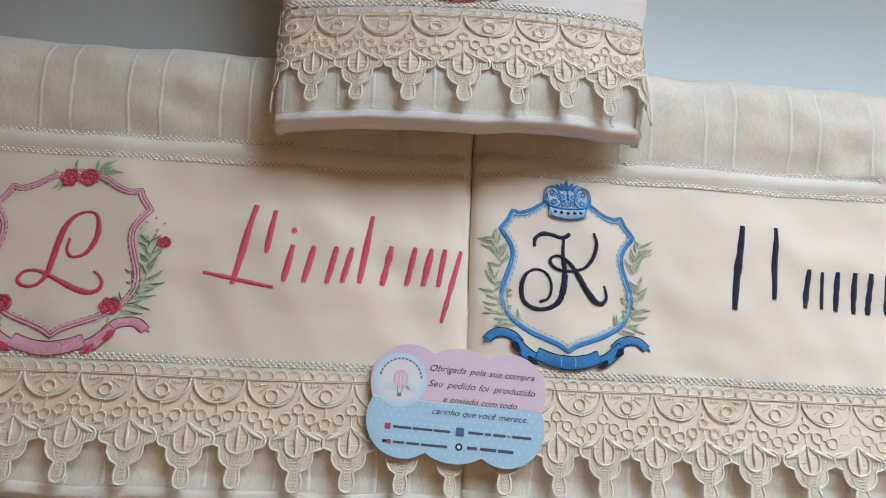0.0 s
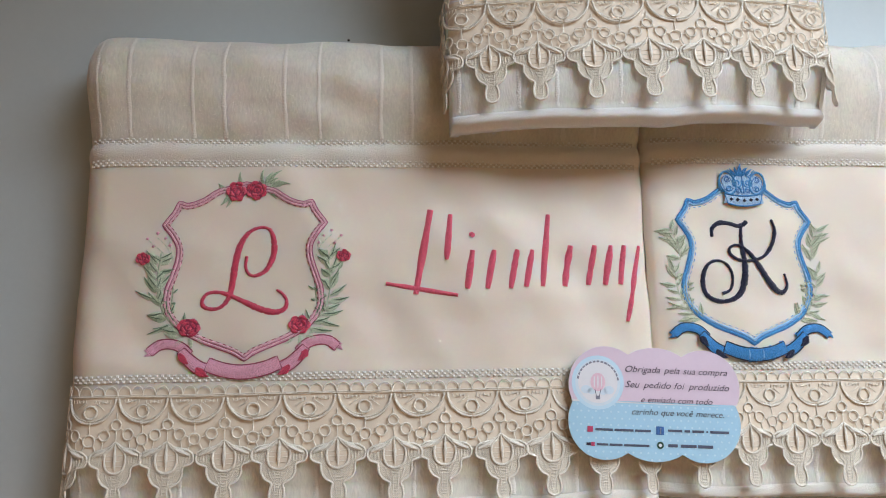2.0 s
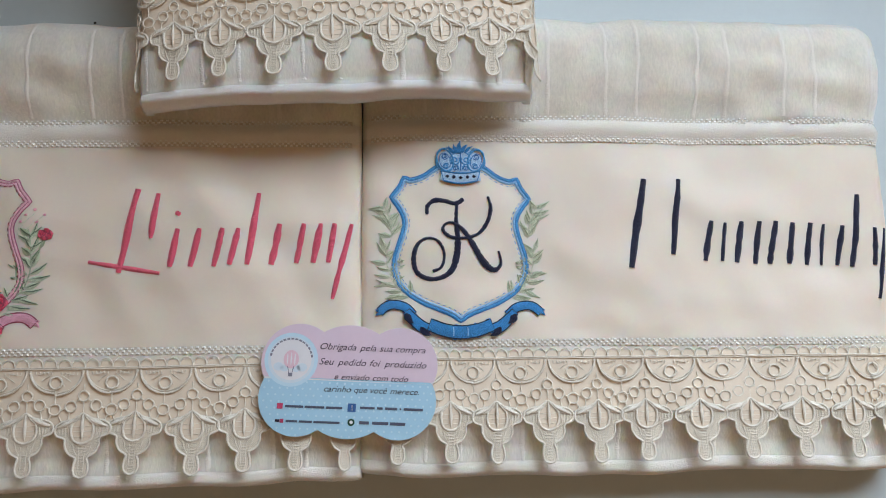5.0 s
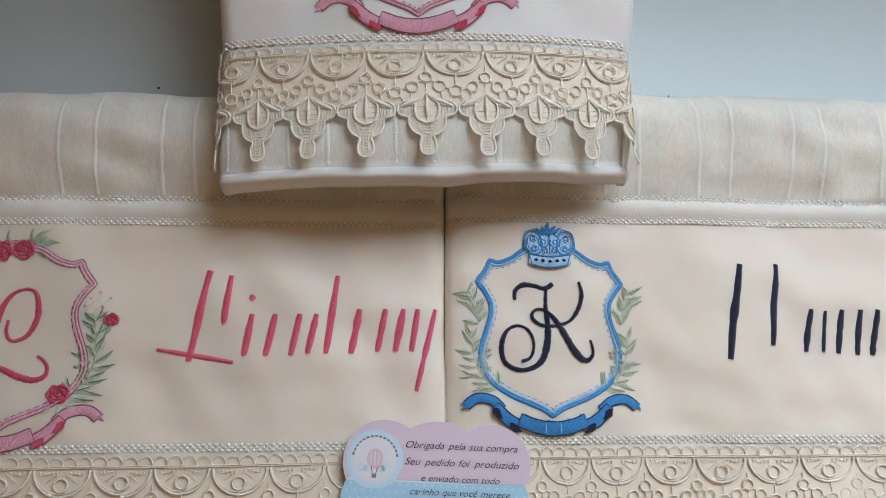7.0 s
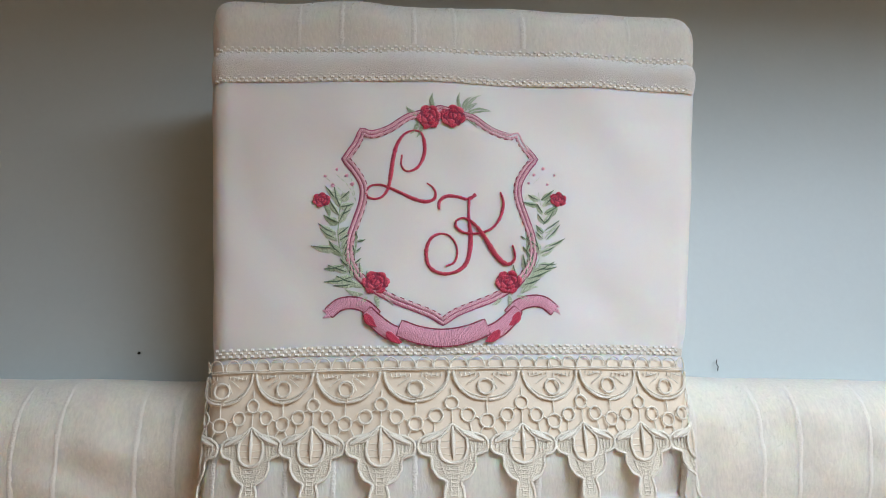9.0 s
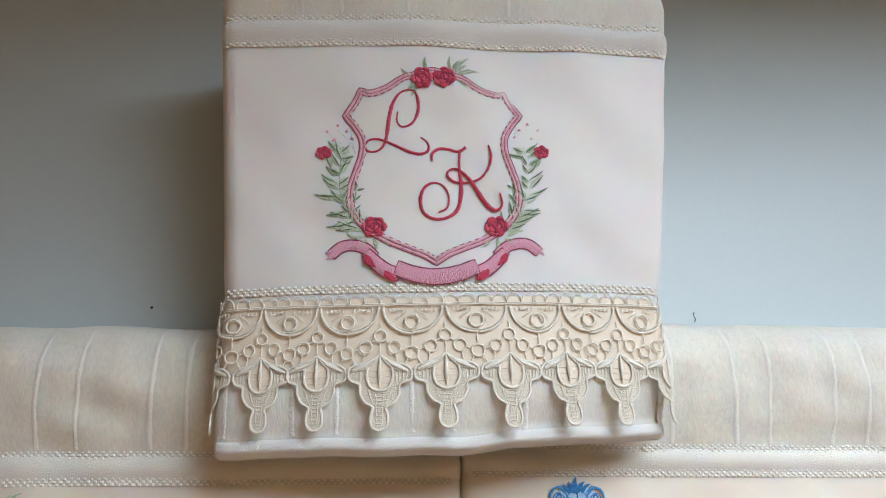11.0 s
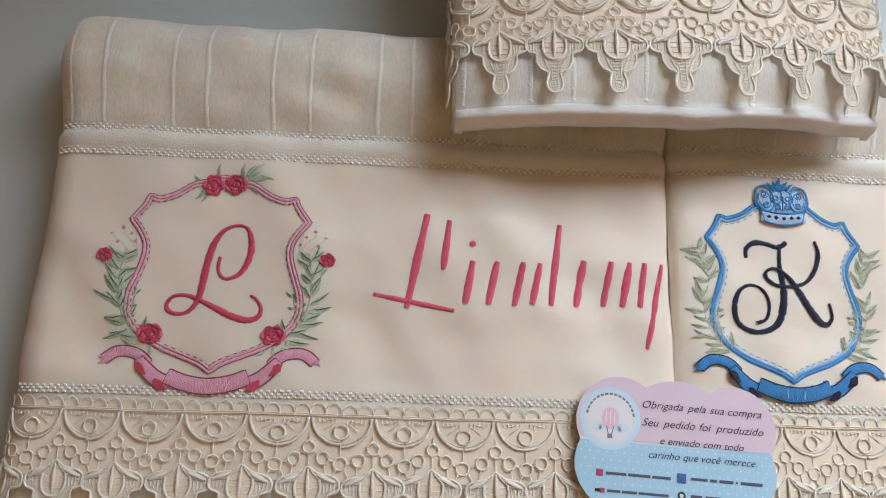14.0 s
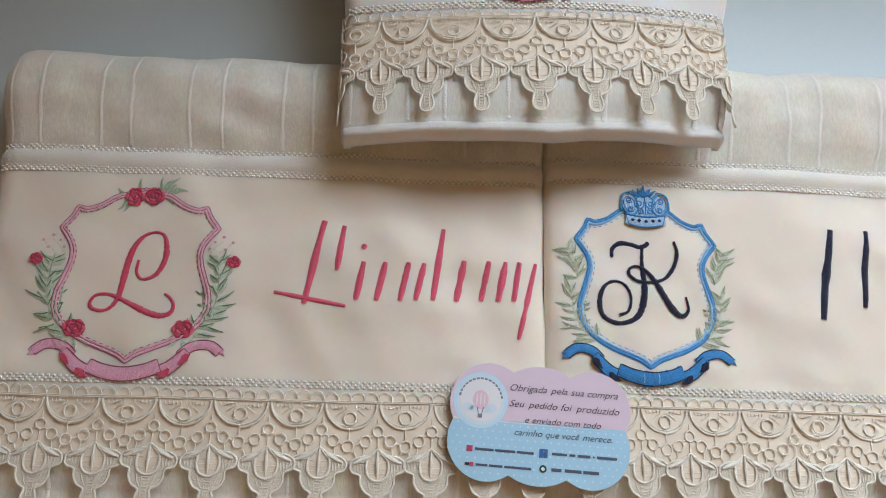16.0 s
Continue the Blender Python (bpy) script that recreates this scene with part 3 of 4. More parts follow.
def crown_crest(parent, place, ground, rng):
    shield(parent, place, ground, PALE_BLUE, DEEP_BLUE, BLUE, "sky blue stitched shield outline", 3.0, MID_BLUE)
    for s in (-1, 1):
        spray(parent, place, ground, [(s * 36, 15), (s * 47, 24), (s * 52.5, 38), (s * 53.5, 52)], [LIME, PALE_GREEN, LIME], 10, 13.5, 3.2, rng, label="spray of pale lime stitched leaves", side=s, vein=OLIVE)
        spray(parent, place, ground, [(s * 49, 56), (s * 50, 64), (s * 52, 72), (s * 56, 80)], [LIME, PALE_GREEN], 7, 12.5, 3.2, rng, label="spray of pale lime stitched leaves", side=s, vein=OLIVE)
        spray(parent, place, ground, [(s * 46, 26), (s * 43.5, 36), (s * 43, 42)], [LIME], 3, 5.5, 1.8, rng, label="small pale stitched leaves", side=s, vein=OLIVE)
    def oval(cx, cy, rx, ry, lean=0.0, n=22):
        return [(cx + rx * math.cos(a) + lean * ry * math.sin(a), cy + ry * math.sin(a)) for a in np.linspace(0, 2 * math.pi, n + 1)[:-1]]

    def curl(cx, cy, r, s, start, turns=1.35, n=16):
        return [(cx + s * r * (1 - 0.75 * k / n) * math.cos(start + turns * 2 * math.pi * k / n), cy + r * (1 - 0.75 * k / n) * math.sin(start + turns * 2 * math.pi * k / n)) for k in range(n + 1)]
    def lift(x, y):                             # the crown is stitched over the shield
        return ground(x, y) + 0.0008
    g = Geo()
    body = [(x, 110.2 - abs(x) * 0.03) for x in np.linspace(-15.8, 15.8, 15)]
    ribbon(g, [place(*q) for q in body], [0.0172 * math.sqrt(max(0.1, 1 - (q[0] / 17.2) ** 2)) for q in body], 0.0004, sect=7)
    crown = part("crown", g, ICE_BLUE, parent, "light blue stitched crown with scrolled arches", lift)
    g, h = Geo(), Geo()
    for s in (-1, 1):
        ribbon(g, [place(*q) for q in oval(s * 11.2, 110.8, 6.0, 8.0, s * 0.18)], 0.0013, 0.0007, 0.0004, closed=True)
        ribbon(h, [place(*q) for q in oval(s * 11.4, 110.2, 4.0, 5.6, s * 0.18)], 0.0005, 0.0004, 0.0005, closed=True, sect=3)
        ribbon(g, [place(*q) for q in curl(s * 4.0, 110.6, 3.6, s, 2.6)], 0.0010, 0.0007, 0.0005)
        ribbon(g, [place(*q) for q in curl(s * 10.6, 106.4, 2.2, -s, 0.4)], 0.0009, 0.0006, 0.0006)
        ribbon(h, [place(*q) for q in curl(s * 11.6, 113.4, 2.4, s, 3.6)], 0.0007, 0.0005, 0.0006, sect=3)
        ribbon(h, [place(*q) for q in curl(s * 3.2, 104.8, 2.0, s, -1.2)], 0.0006, 0.0005, 0.0006, sect=3)
        for pts in ([(s * 1.0, 103, .8), (s * 2.4, 107, 1.2), (s * 7.2, 109, 1.0), (s * 6.6, 114, 1.1), (s * 2.6, 117, .7)],
                    [(s * 15.6, 104, .8), (s * 17.8, 108.5, 1.4), (s * 17.0, 114.5, 1.3), (s * 13.0, 119, 1.1), (s * 8.0, 119.4, .7)],
                    [(s * 5.0, 115.5, .6), (s * 7.6, 117.5, 1.1), (s * 10.4, 120.6, .5)]):
            stroke(g, pts, place, 0.0007, 0.0004, 0.8)
    part("scrollwork", g, MID_BLUE, crown, lift=lift)
    ribbon(h, [place(*q) for q in ((0, 103), (0.2, 107), (0, 112), (0, 116))], 0.0008, 0.0005, 0.0005, sect=3)
    part("outline", h, DEEP_BLUE, crown, lift=lift)
    for a, b, w in (((0, 115.5), (0, 125.2), 3.4), ((-1, 116), (-5.2, 122.4), 2.8), ((1, 116), (5.2, 122.4), 2.8), ((-3.4, 116), (-9.0, 121.2), 2.2), ((3.4, 116), (9.0, 121.2), 2.2)):
        part("crown_frill", leaf_geo(a, b, w, place), BLUE, crown, lift=lambda x, y: lift(x, y) + 0.0006)
    g = Geo()
    arc = [(-14.2, 99.6), (-7, 98.2), (0, 97.7), (7, 98.2), (14.2, 99.6)]
    ribbon(g, [place(*q) for q in spline(arc, 5)], 0.0072, 0.0005, 0.0006)
    part("crown_band", g, ICE_BLUE, crown, lift=lift)
    g = Geo()
    for off, pull in ((-3.7, 0.86), (3.5, 1.02)):
        ribbon(g, [place(q[0] * pull, q[1] + off) for q in spline(arc, 5)], 0.0012, 0.0007, 0.0008)
    for s in (-1, 1):
        ribbon(g, [place(s * 14.3, 103), place(s * 13.3, 99.5), place(s * 12.2, 96)], 0.0010, 0.0006, 0.0008)
    part("band_rim", g, BLUE, crown, lift=lift)
    for x in (-9.6, -5, 0, 5, 9.6):
        g = Geo()
        ribbon(g, [place(x + d, 97.9 + abs(x) * 0.1) for d in (-1.4, 0, 1.4)], [0.0005, 0.0025, 0.0005], 0.0005, 0.0012, sect=5)
        part("stitched_jewel", g, NAVY, crown, lift=lift)
    banner(parent, place, lift, BLUE, BLUE, NAVY, NAVY, "azure stitched ribbon scroll with navy outline")
    # highlight on the scroll, laid on as two pale blue strokes
    g = Geo()
    for x in (-5.5, 4.5):
        stroke(g, [(x, -5, 0.7), (x + 0.4, -8, 0.9), (x + 0.2, -11, 0.6)], place, 0.0005, 0.0022)
    part("ribbon_glint", g, PALE_BLUE, parent, lift=lift)


# ---- lace: one repeat, its pendant hanging from (0, 0), millimetres ----
def mm(pts, lift=0.0):
    return [(q[0] / 1000, q[1] / 1000, (lift + (q[2] if len(q) > 2 else 0)) / 1000) for q in pts]


def lace_meshes():
    P = 33.0
    def z(y):                                   # the pendant stands off and curls a little towards its tip
        return 0.2 + 1.2 * max(0.0, (-y - 34) / 30) ** 1.5
    right = [(0, -26.5), (5.5, -30), (13, -31.8), (16.2, -35), (15.2, -39.3), (10.4, -41.4), (9.9, -46), (7.3, -50.4), (3.4, -52.8), (4.2, -56.5), (4.2, -60.8), (2.6, -63.4), (0, -64.3)]
    outline = spline(right, 4)
    outline = outline + [np.array((-q[0], q[1])) for q in reversed(outline[1:-1])]
    oval = [(6.4 * math.cos(a), -37.2 + 6.9 * math.sin(a)) for a in np.linspace(0, 2 * math.pi, 21)[:-1]]
    g = Geo()
    # small scallops of the heading
    for i in range(4):
        cx = -P / 2 + P / 8 + i * P / 4
        cord(g, mm([(cx + 4.0 * math.cos(a), 0.6 + 5.6 * math.sin(a) ** 0.8, 0.5) for a in np.linspace(0.02, math.pi - 0.02, 9)]), 0.000367)
    # half rounds, centred between the pendants
    for s in (-1, 1):
        arc = [(s * P / 2 - s * 15.4 * math.cos(a), -0.8 - 14.4 * math.sin(a), 0.6) for a in np.linspace(0, math.pi / 2, 11)]
        cord(g, mm(arc), 0.00072)
        cord(g, mm([(q[0], q[1] + 1.5, 0.35) for q in arc[2:]]), 0.000333, sides=5)
        for a in (0.25, 0.7, 1.15):
            cord(g, mm([(s * P / 2 - s * r * math.cos(a), -1 - r * 0.9 * math.sin(a), 0.3) for r in (4.4, 8, 11)]), 0.000266, sides=4)
        for k in range(5):
            x = s * (P / 2 - 3 - 2.3 * k)
            cord(g, mm([(x, -1.6, 0.35), (x + 0.5 * s, -3.4, 0.4)]), 0.000333, sides=4)
    cord(g, mm(ring(P / 2, -8.8, 3.7, 0.7)), 0.000571, True)
    # rings and their ties
    for cx, cy, r in ((0, -16.3, 3.1), (-7.5, -22.2, 3.2), (7.5, -22.2, 3.2), (P / 2, -25.2, 3.3)):
        cord(g, mm(ring(cx, cy, r, 0.6)), 0.000506, True)
    for a, b in (((0, -19.4), (0, -27)), ((2.4, -18.4), (5.3, -20)), ((-2.4, -18.4), (-5.3, -20)), ((10.6, -23), (13.4, -24.3)), ((-10.6, -23), (-13.4, -24.3)),
                 ((0, -13.2), (0, -9)), ((P / 2, -15.2), (P / 2, -21.9)), ((-8, -25.3), (-9, -30.5)), ((8, -25.3), (9, -30.5)), ((14.5, -27.7), (12.5, -31.5)), ((-14.5, -27.7), (-12.5, -31.5))):
        cord(g, mm([(*a, 0.4), ((a[0] + b[0]) / 2, (a[1] + b[1]) / 2, 0.5), (*b, 0.4)]), 0.000342, sides=5)
    # pendant: cord outline, oval, stem and two leaves
    cord(g, mm([(q[0], q[1], z(q[1]) + 0.4) for q in outline]), 0.00070, True)
    cup = [(-6.2, -33.0), (-6.6, -37.5), (-5.0, -42.4), (0, -44.6), (5.0, -42.4), (6.6, -37.5), (6.2, -33.0)]
    cord(g, mm([(q[0], q[1], 1.0) for q in cup]), 0.00078)
    tube(g, mm([(0, -27, 0.9), (0, -31, 1.2), (0.1, -35, 1.4), (0, -39, 1.3), (0, -42.5, 1.0)]), [0.0004, 0.0008, 0.0012, 0.0009, 0.0003])
    for yy in (-34.2, -37.2, -40.2):
        cord(g, mm([(-5.6, yy, 0.5), (0, yy - 0.3, 0.6), (5.6, yy, 0.5)]), 0.00018, sides=5)
    for s in (-1, 1):
        cord(g, mm([(s * 1, -27.5, 0.8), (s * 5, -29.9, 1.0), (s * 9.5, -31.6, 1.0), (s * 14.5, -34.6, 0.9), (s * 10, -34.0, 1.0), (s * 5.5, -32.4, 1.0)]), 0.000470, True)
        tube(g, mm([(s * 4, -30.2, 1.0), (s * 7.5, -31.9, 1.4), (s * 11, -33.4, 1.3), (s * 14.2, -34.8, 0.9)]), [0.0004, 0.0011, 0.0010, 0.0004])
        cord(g, mm([(s * 2.2, -46, z(-46) + 0.3), (s * 1.6, -50, z(-50) + 0.3), (s * 1.5, -60, z(-60) + 0.3)]), 0.000270, sides=5)
        cord(g, mm([(s * 5.8, -44, z(-44) + 0.3), (s * 4.6, -48, z(-48) + 0.3), (s * 2.6, -51.5, z(-51) + 0.3)]), 0.000270, sides=5)
    for k in range(9):
        y = -45.5 - 1.9 * k
        w = 1.7 if y < -50 else 3.4 - 0.35 * k
        cord(g, mm([(-w, y, z(y) + 0.35), (0, y - 0.25, z(y) + 0.5), (w, y, z(y) + 0.35)]), 0.000260, sides=4)
    for s in (-1, 1):
        for k in range(4):
            cord(g, mm([(s * (8 + 2 * k), -34 - 0.3 * k, 0.5), (s * (8.4 + 1.7 * k), -40 + 0.6 * k, 0.6)]), 0.000240, sides=4)
    cords = g.mesh("lace_motif", LACE)
    # close-stitched ground inside the pendant and the half rounds
    bm = bmesh.new()
    for loops in ((outline, oval),):
        edges = []
        for lp in loops:
            vs = [bm.verts.new((q[0] / 1000, q[1] / 1000, (z(q[1]) + 0.1) / 1000)) for q in lp]
            edges += [bm.edges.new((a, b)) for a, b in zip(vs, vs[1:] + vs[:1])]
        bmesh.ops.triangle_fill(bm, use_beauty=True, edges=edges, normal=(0, 0, 1))
    bmesh.ops.recalc_face_normals(bm, faces=bm.faces[:])
    me = bpy.data.meshes.new("lace_ground")
    bm.to_mesh(me)
    bm.free()
    me.materials.append(LACE_NET)
    g = Geo()                                   # the close cloth inside the oval
    g.add([(0, -0.0372, 0.0004)] + [(q[0] / 1000, q[1] / 1000, 0.0003) for q in oval], [(0, i + 1, (i + 1) % 20 + 1) for i in range(20)])
    return cords, me, g.mesh("lace_heart", LACE_CLOTH)


LACE_CORDS, LACE_GROUND, LACE_HEART = lace_meshes()
LACE_PIECES = (("lace_motif", LACE_CORDS), ("lace_ground", LACE_GROUND), ("lace_heart", LACE_HEART))


def lace_trim(parent, f, xs, y_line, height, x0, x1, drop, label, rng, ends=()):
    """Heading threads along the towel and one motif to each pendant in xs."""
    g = Geo()
    for off in (0.0, 0.0009):
        tube(g, [(x, y_line(x) + off + 0.0003 * noise.noise(Vector((x * 90, off * 900, 4))), height(x) + 0.0006) for x in np.linspace(x0, x1, 160)], 0.00034)
    trim = part("lace_trim", g, LACE, parent, label)
    g = Geo()
    X, tt = np.linspace(x0, x1, 150), np.linspace(0.0046, -0.0338, 9)

    def sheer(x, t):
        k = min(abs(x - q) for q in xs) / 0.0165
        y = t * (1.0 - 0.06 * max(0.0, 1 - k)) if t < 0 else t
        return x, y_line(x) + y, f(x, y_line(x) + y) + 0.0005
    g.add([sheer(x, t) for t in tt for x in X], [(r * 150 + c, (r + 1) * 150 + c, (r + 1) * 150 + c + 1, r * 150 + c + 1) for r in range(8) for c in range(149)])
    part("lace_cloth", g, LACE_CLOTH, trim)
    gaps = np.diff(xs)
    for i, x in enumerate(xs):
        sx = float(np.mean(gaps[max(0, i - 1):i + 1])) / 0.033
        slope = (height(x + 0.005) - height(x - 0.005)) / 0.01
        m = Matrix.Translation((x, y_line(x), height(x) + 0.0001)) @ Matrix.Rotation(-math.atan(slope), 4, "Y")
        m = m @ Matrix.Rotation(drop(x) + rng.uniform(-0.012, 0.02), 4, "X") @ Matrix.Rotation(rng.uniform(-0.035, 0.035), 4, "Z") @ Matrix.Diagonal((sx, 1 + rng.uniform(-0.012, 0.015), 1, 1))
        for nm, me in LACE_PIECES:
            ob = part(nm, me, None, trim)
            ob.matrix_local = m
    for x, z, start, bend in ends:              # repeats that bend over the towel's side edges
        s = 1 if x > 0 else -1
        for nm, me in LACE_PIECES:
            ob = part(nm, bent(me, s, abs(x) - start, bend), None, trim)
            ob.matrix_local = Matrix.Translation((s * start, y_line(s * start), z)) @ Matrix.Rotation(drop(start), 4, "X")
    return trim


def bent(mesh, s, along, r):
    """A copy of a flat lace repeat laid over a rounded edge of radius r that begins at the origin."""
    me = mesh.copy()
    for v in me.vertices:
        u = v.co.x * s + along
        a = min(max(u / r, 0.0), 1.5)
        rest = u - a * r
        x = r * math.sin(a) + rest * math.cos(a) + v.co.z * math.sin(a)
        z = -r * (1 - math.cos(a)) - rest * math.sin(a) + v.co.z * math.cos(a)
        v.co = (s * x, v.co.y, z)
    me.update()
    return me


# ---- towels ----
def edge_round(d, r):
    """How far a rounded edge has dropped, d inside the rim."""
    if d >= r:
        return 0.0
    d = max(d, 0.0)
    return r - math.sqrt(max(0.0, r * r - (r - d) ** 2))


def sheet(name, xs, ys, f, mat, parent, label="", skirt=(False, False), floor=0.002, warp=None, under=0.004, rim=None):
    """A cloth strip over the grid, closed down at its side edges (and at its front or back where asked)."""
    def zf(x):
        return floor(x) if callable(floor) else floor
    X = [xs[0] + under, xs[0]] + list(xs[1:-1]) + [xs[-1], xs[-1] - under]
    Y = ([ys[0] + under * 2] if skirt[0] else []) + list(ys) + ([ys[-1] - 0.004] if skirt[1] else [])
    g = Geo()
    v = []
    for j, y in enumerate(Y):
        for i, x in enumerate(X):
            low = i in (0, len(X) - 1) or (skirt[0] and j == 0) or (skirt[1] and j == len(Y) - 1)
            wx, wy = warp(x, y) if warp else (x, y)
            if low and rim:
                z = f(min(max(x, xs[0]), xs[-1]), min(max(y, ys[0]), ys[-1])) - rim
            else:
                z = zf(y) if low else f(x, y)
            v.append((wx, wy, z))
    n = len(X)
    g.add(v, [(j * n + i, j * n + i + 1, (j + 1) * n + i + 1, (j + 1) * n + i) for j in range(len(Y) - 1) for i in range(n - 1)])
    return part(name, g, mat, parent, label)


def woven_band(parent, x0, x1, y_mid, f, rng, ground, rows=3, pitch=0.0037, warp=lambda x, y: (x, y)):
    """A woven strip of shiny raised squares, staggered row by row."""
    g = Geo()
    half = rows * 0.00082
    xs = np.linspace(x0, x1, 140)
    v = [(*warp(x, y_mid(x) + s * half), f(x, y_mid(x)) + 0.0003) for x in xs for s in (-1, 1)]
    g.add(v, [(2 * i, 2 * i + 2, 2 * i + 3, 2 * i + 1) for i in range(len(xs) - 1)])
    band = part("woven_band", g, ground, parent, "woven strip with shiny raised squares")
    g = Geo()
    for r in range(rows):
        n = int((x1 - x0) / pitch)
        for i in range(n):
            x = x0 + (i + 0.5 * (r % 2) + 0.25) * pitch
            y = y_mid(x) + (r - (rows - 1) / 2) * 0.0016
            z = f(x, y_mid(x)) + 0.0003
            x, y = warp(x, y)
            a, b, h = 0.00095 * rng.uniform(0.7, 1.2), 0.00072 * rng.uniform(0.8, 1.1), 0.0009 * rng.uniform(0.7, 1.3)
            g.add([(x - a, y - b, z), (x + a, y - b, z), (x + a, y + b, z), (x - a, y + b, z), (x - a * .6, y - b * .6, z + h), (x + a * .6, y - b * .6, z + h), (x + a * .6, y + b * .6, z + h), (x - a * .6, y + b * .6, z + h)],
                  [(4, 5, 6, 7), (0, 1, 5, 4), (1, 2, 6, 5), (2, 3, 7, 6), (3, 0, 4, 7)])
    tagged(part("raised_weave", g, SHINE, band, smooth=False), kind="stuff")


def ribs(parent, xs, y0, y1, f, mat, rng):
    for x in xs:
        g = Geo()
        ys = np.linspace(y0, y1, 26)
        path = [(x + 0.0009 * noise.noise(Vector((x * 50, y * 60, 3))), y) for y in ys]
        ribbon(g, path, [0.0034 * rng.uniform(0.8, 1.15) for _ in ys], 0.0005)
        part("rib", g, mat, parent, lift=lambda a, b: f(a, b) - 0.0001)


def pile(parent, count, x0, x1, y0, y1, f, mat, rng, warp=None, length=0.0016):
    """Loose fibres standing off a terry surface."""
    g = Geo()
    for _ in range(count):
        x, y = rng.uniform(x0, x1), rng.uniform(y0, y1)
        z = f(x, y) - 0.0002
        px, py = warp(x, y) if warp else (x, y)
        a, ln = rng.uniform(0, 2 * math.pi), length * rng.uniform(0.5, 1.2)
        c, s, w = math.cos(a), math.sin(a), 0.00007
        lean = rng.uniform(0.3, 1.0)
        q = [(px + c * lean * ln * t * t, py + s * lean * ln * t * t, z + ln * t * (1 - 0.35 * lean * t)) for t in (0, 0.55, 1)]
        g.add([(q[0][0] - s * w, q[0][1] + c * w, q[0][2]), (q[0][0] + s * w, q[0][1] - c * w, q[0][2]), (q[1][0] + s * w, q[1][1] - c * w, q[1][2]), (q[1][0] - s * w, q[1][1] + c * w, q[1][2]), q[2]],
              [(0, 1, 2, 3), (3, 2, 4)])
    tagged(part("terry_nap", g, mat, parent), kind="stuff")


def fold_layers(parent, x0, x1, y0, y1, z0, z1, count, mat, r=0.0, name="folded_layer"):
    """The folds under the face of a towel, as rounded slabs."""
    t = (z1 - z0) / count
    for i in range(count):
        g = Geo()
        n = 10
        prof = [(math.cos(a) * t * 0.45, math.sin(a) * t * 0.5) for a in np.linspace(-math.pi / 2, math.pi / 2, 7)]
        loop = []
        for cx, cy, a0 in ((x1, y1, 0), (x0, y1, 90), (x0, y0, 180), (x1, y0, 270)):
            rr = 0.012
            sx, sy = (-1 if cx == x1 else 1), (-1 if cy == y1 else 1)
            for k in range(5):
                a = radians(a0 + 22.5 * k)
                loop.append((cx + sx * rr, cy + sy * rr, rr, math.cos(a), math.sin(a)))
        v = []
        for dx, dz in prof:
            for px, py, rr, c, s in loop:
                v.append((px + (rr + dx - t * 0.45) * c, py + (rr + dx - t * 0.45) * s, z0 + t * (i + 0.5) + dz))
        m = len(loop)
        faces = [(j * m + k, j * m + (k + 1) % m, (j + 1) * m + (k + 1) % m, (j + 1) * m + k) for j in range(len(prof) - 1) for k in range(m)]
        faces += [tuple(range(m))[::-1], tuple(range((len(prof) - 1) * m, len(prof) * m))]
        g.add(v, faces)
        part(name, g, mat, parent)


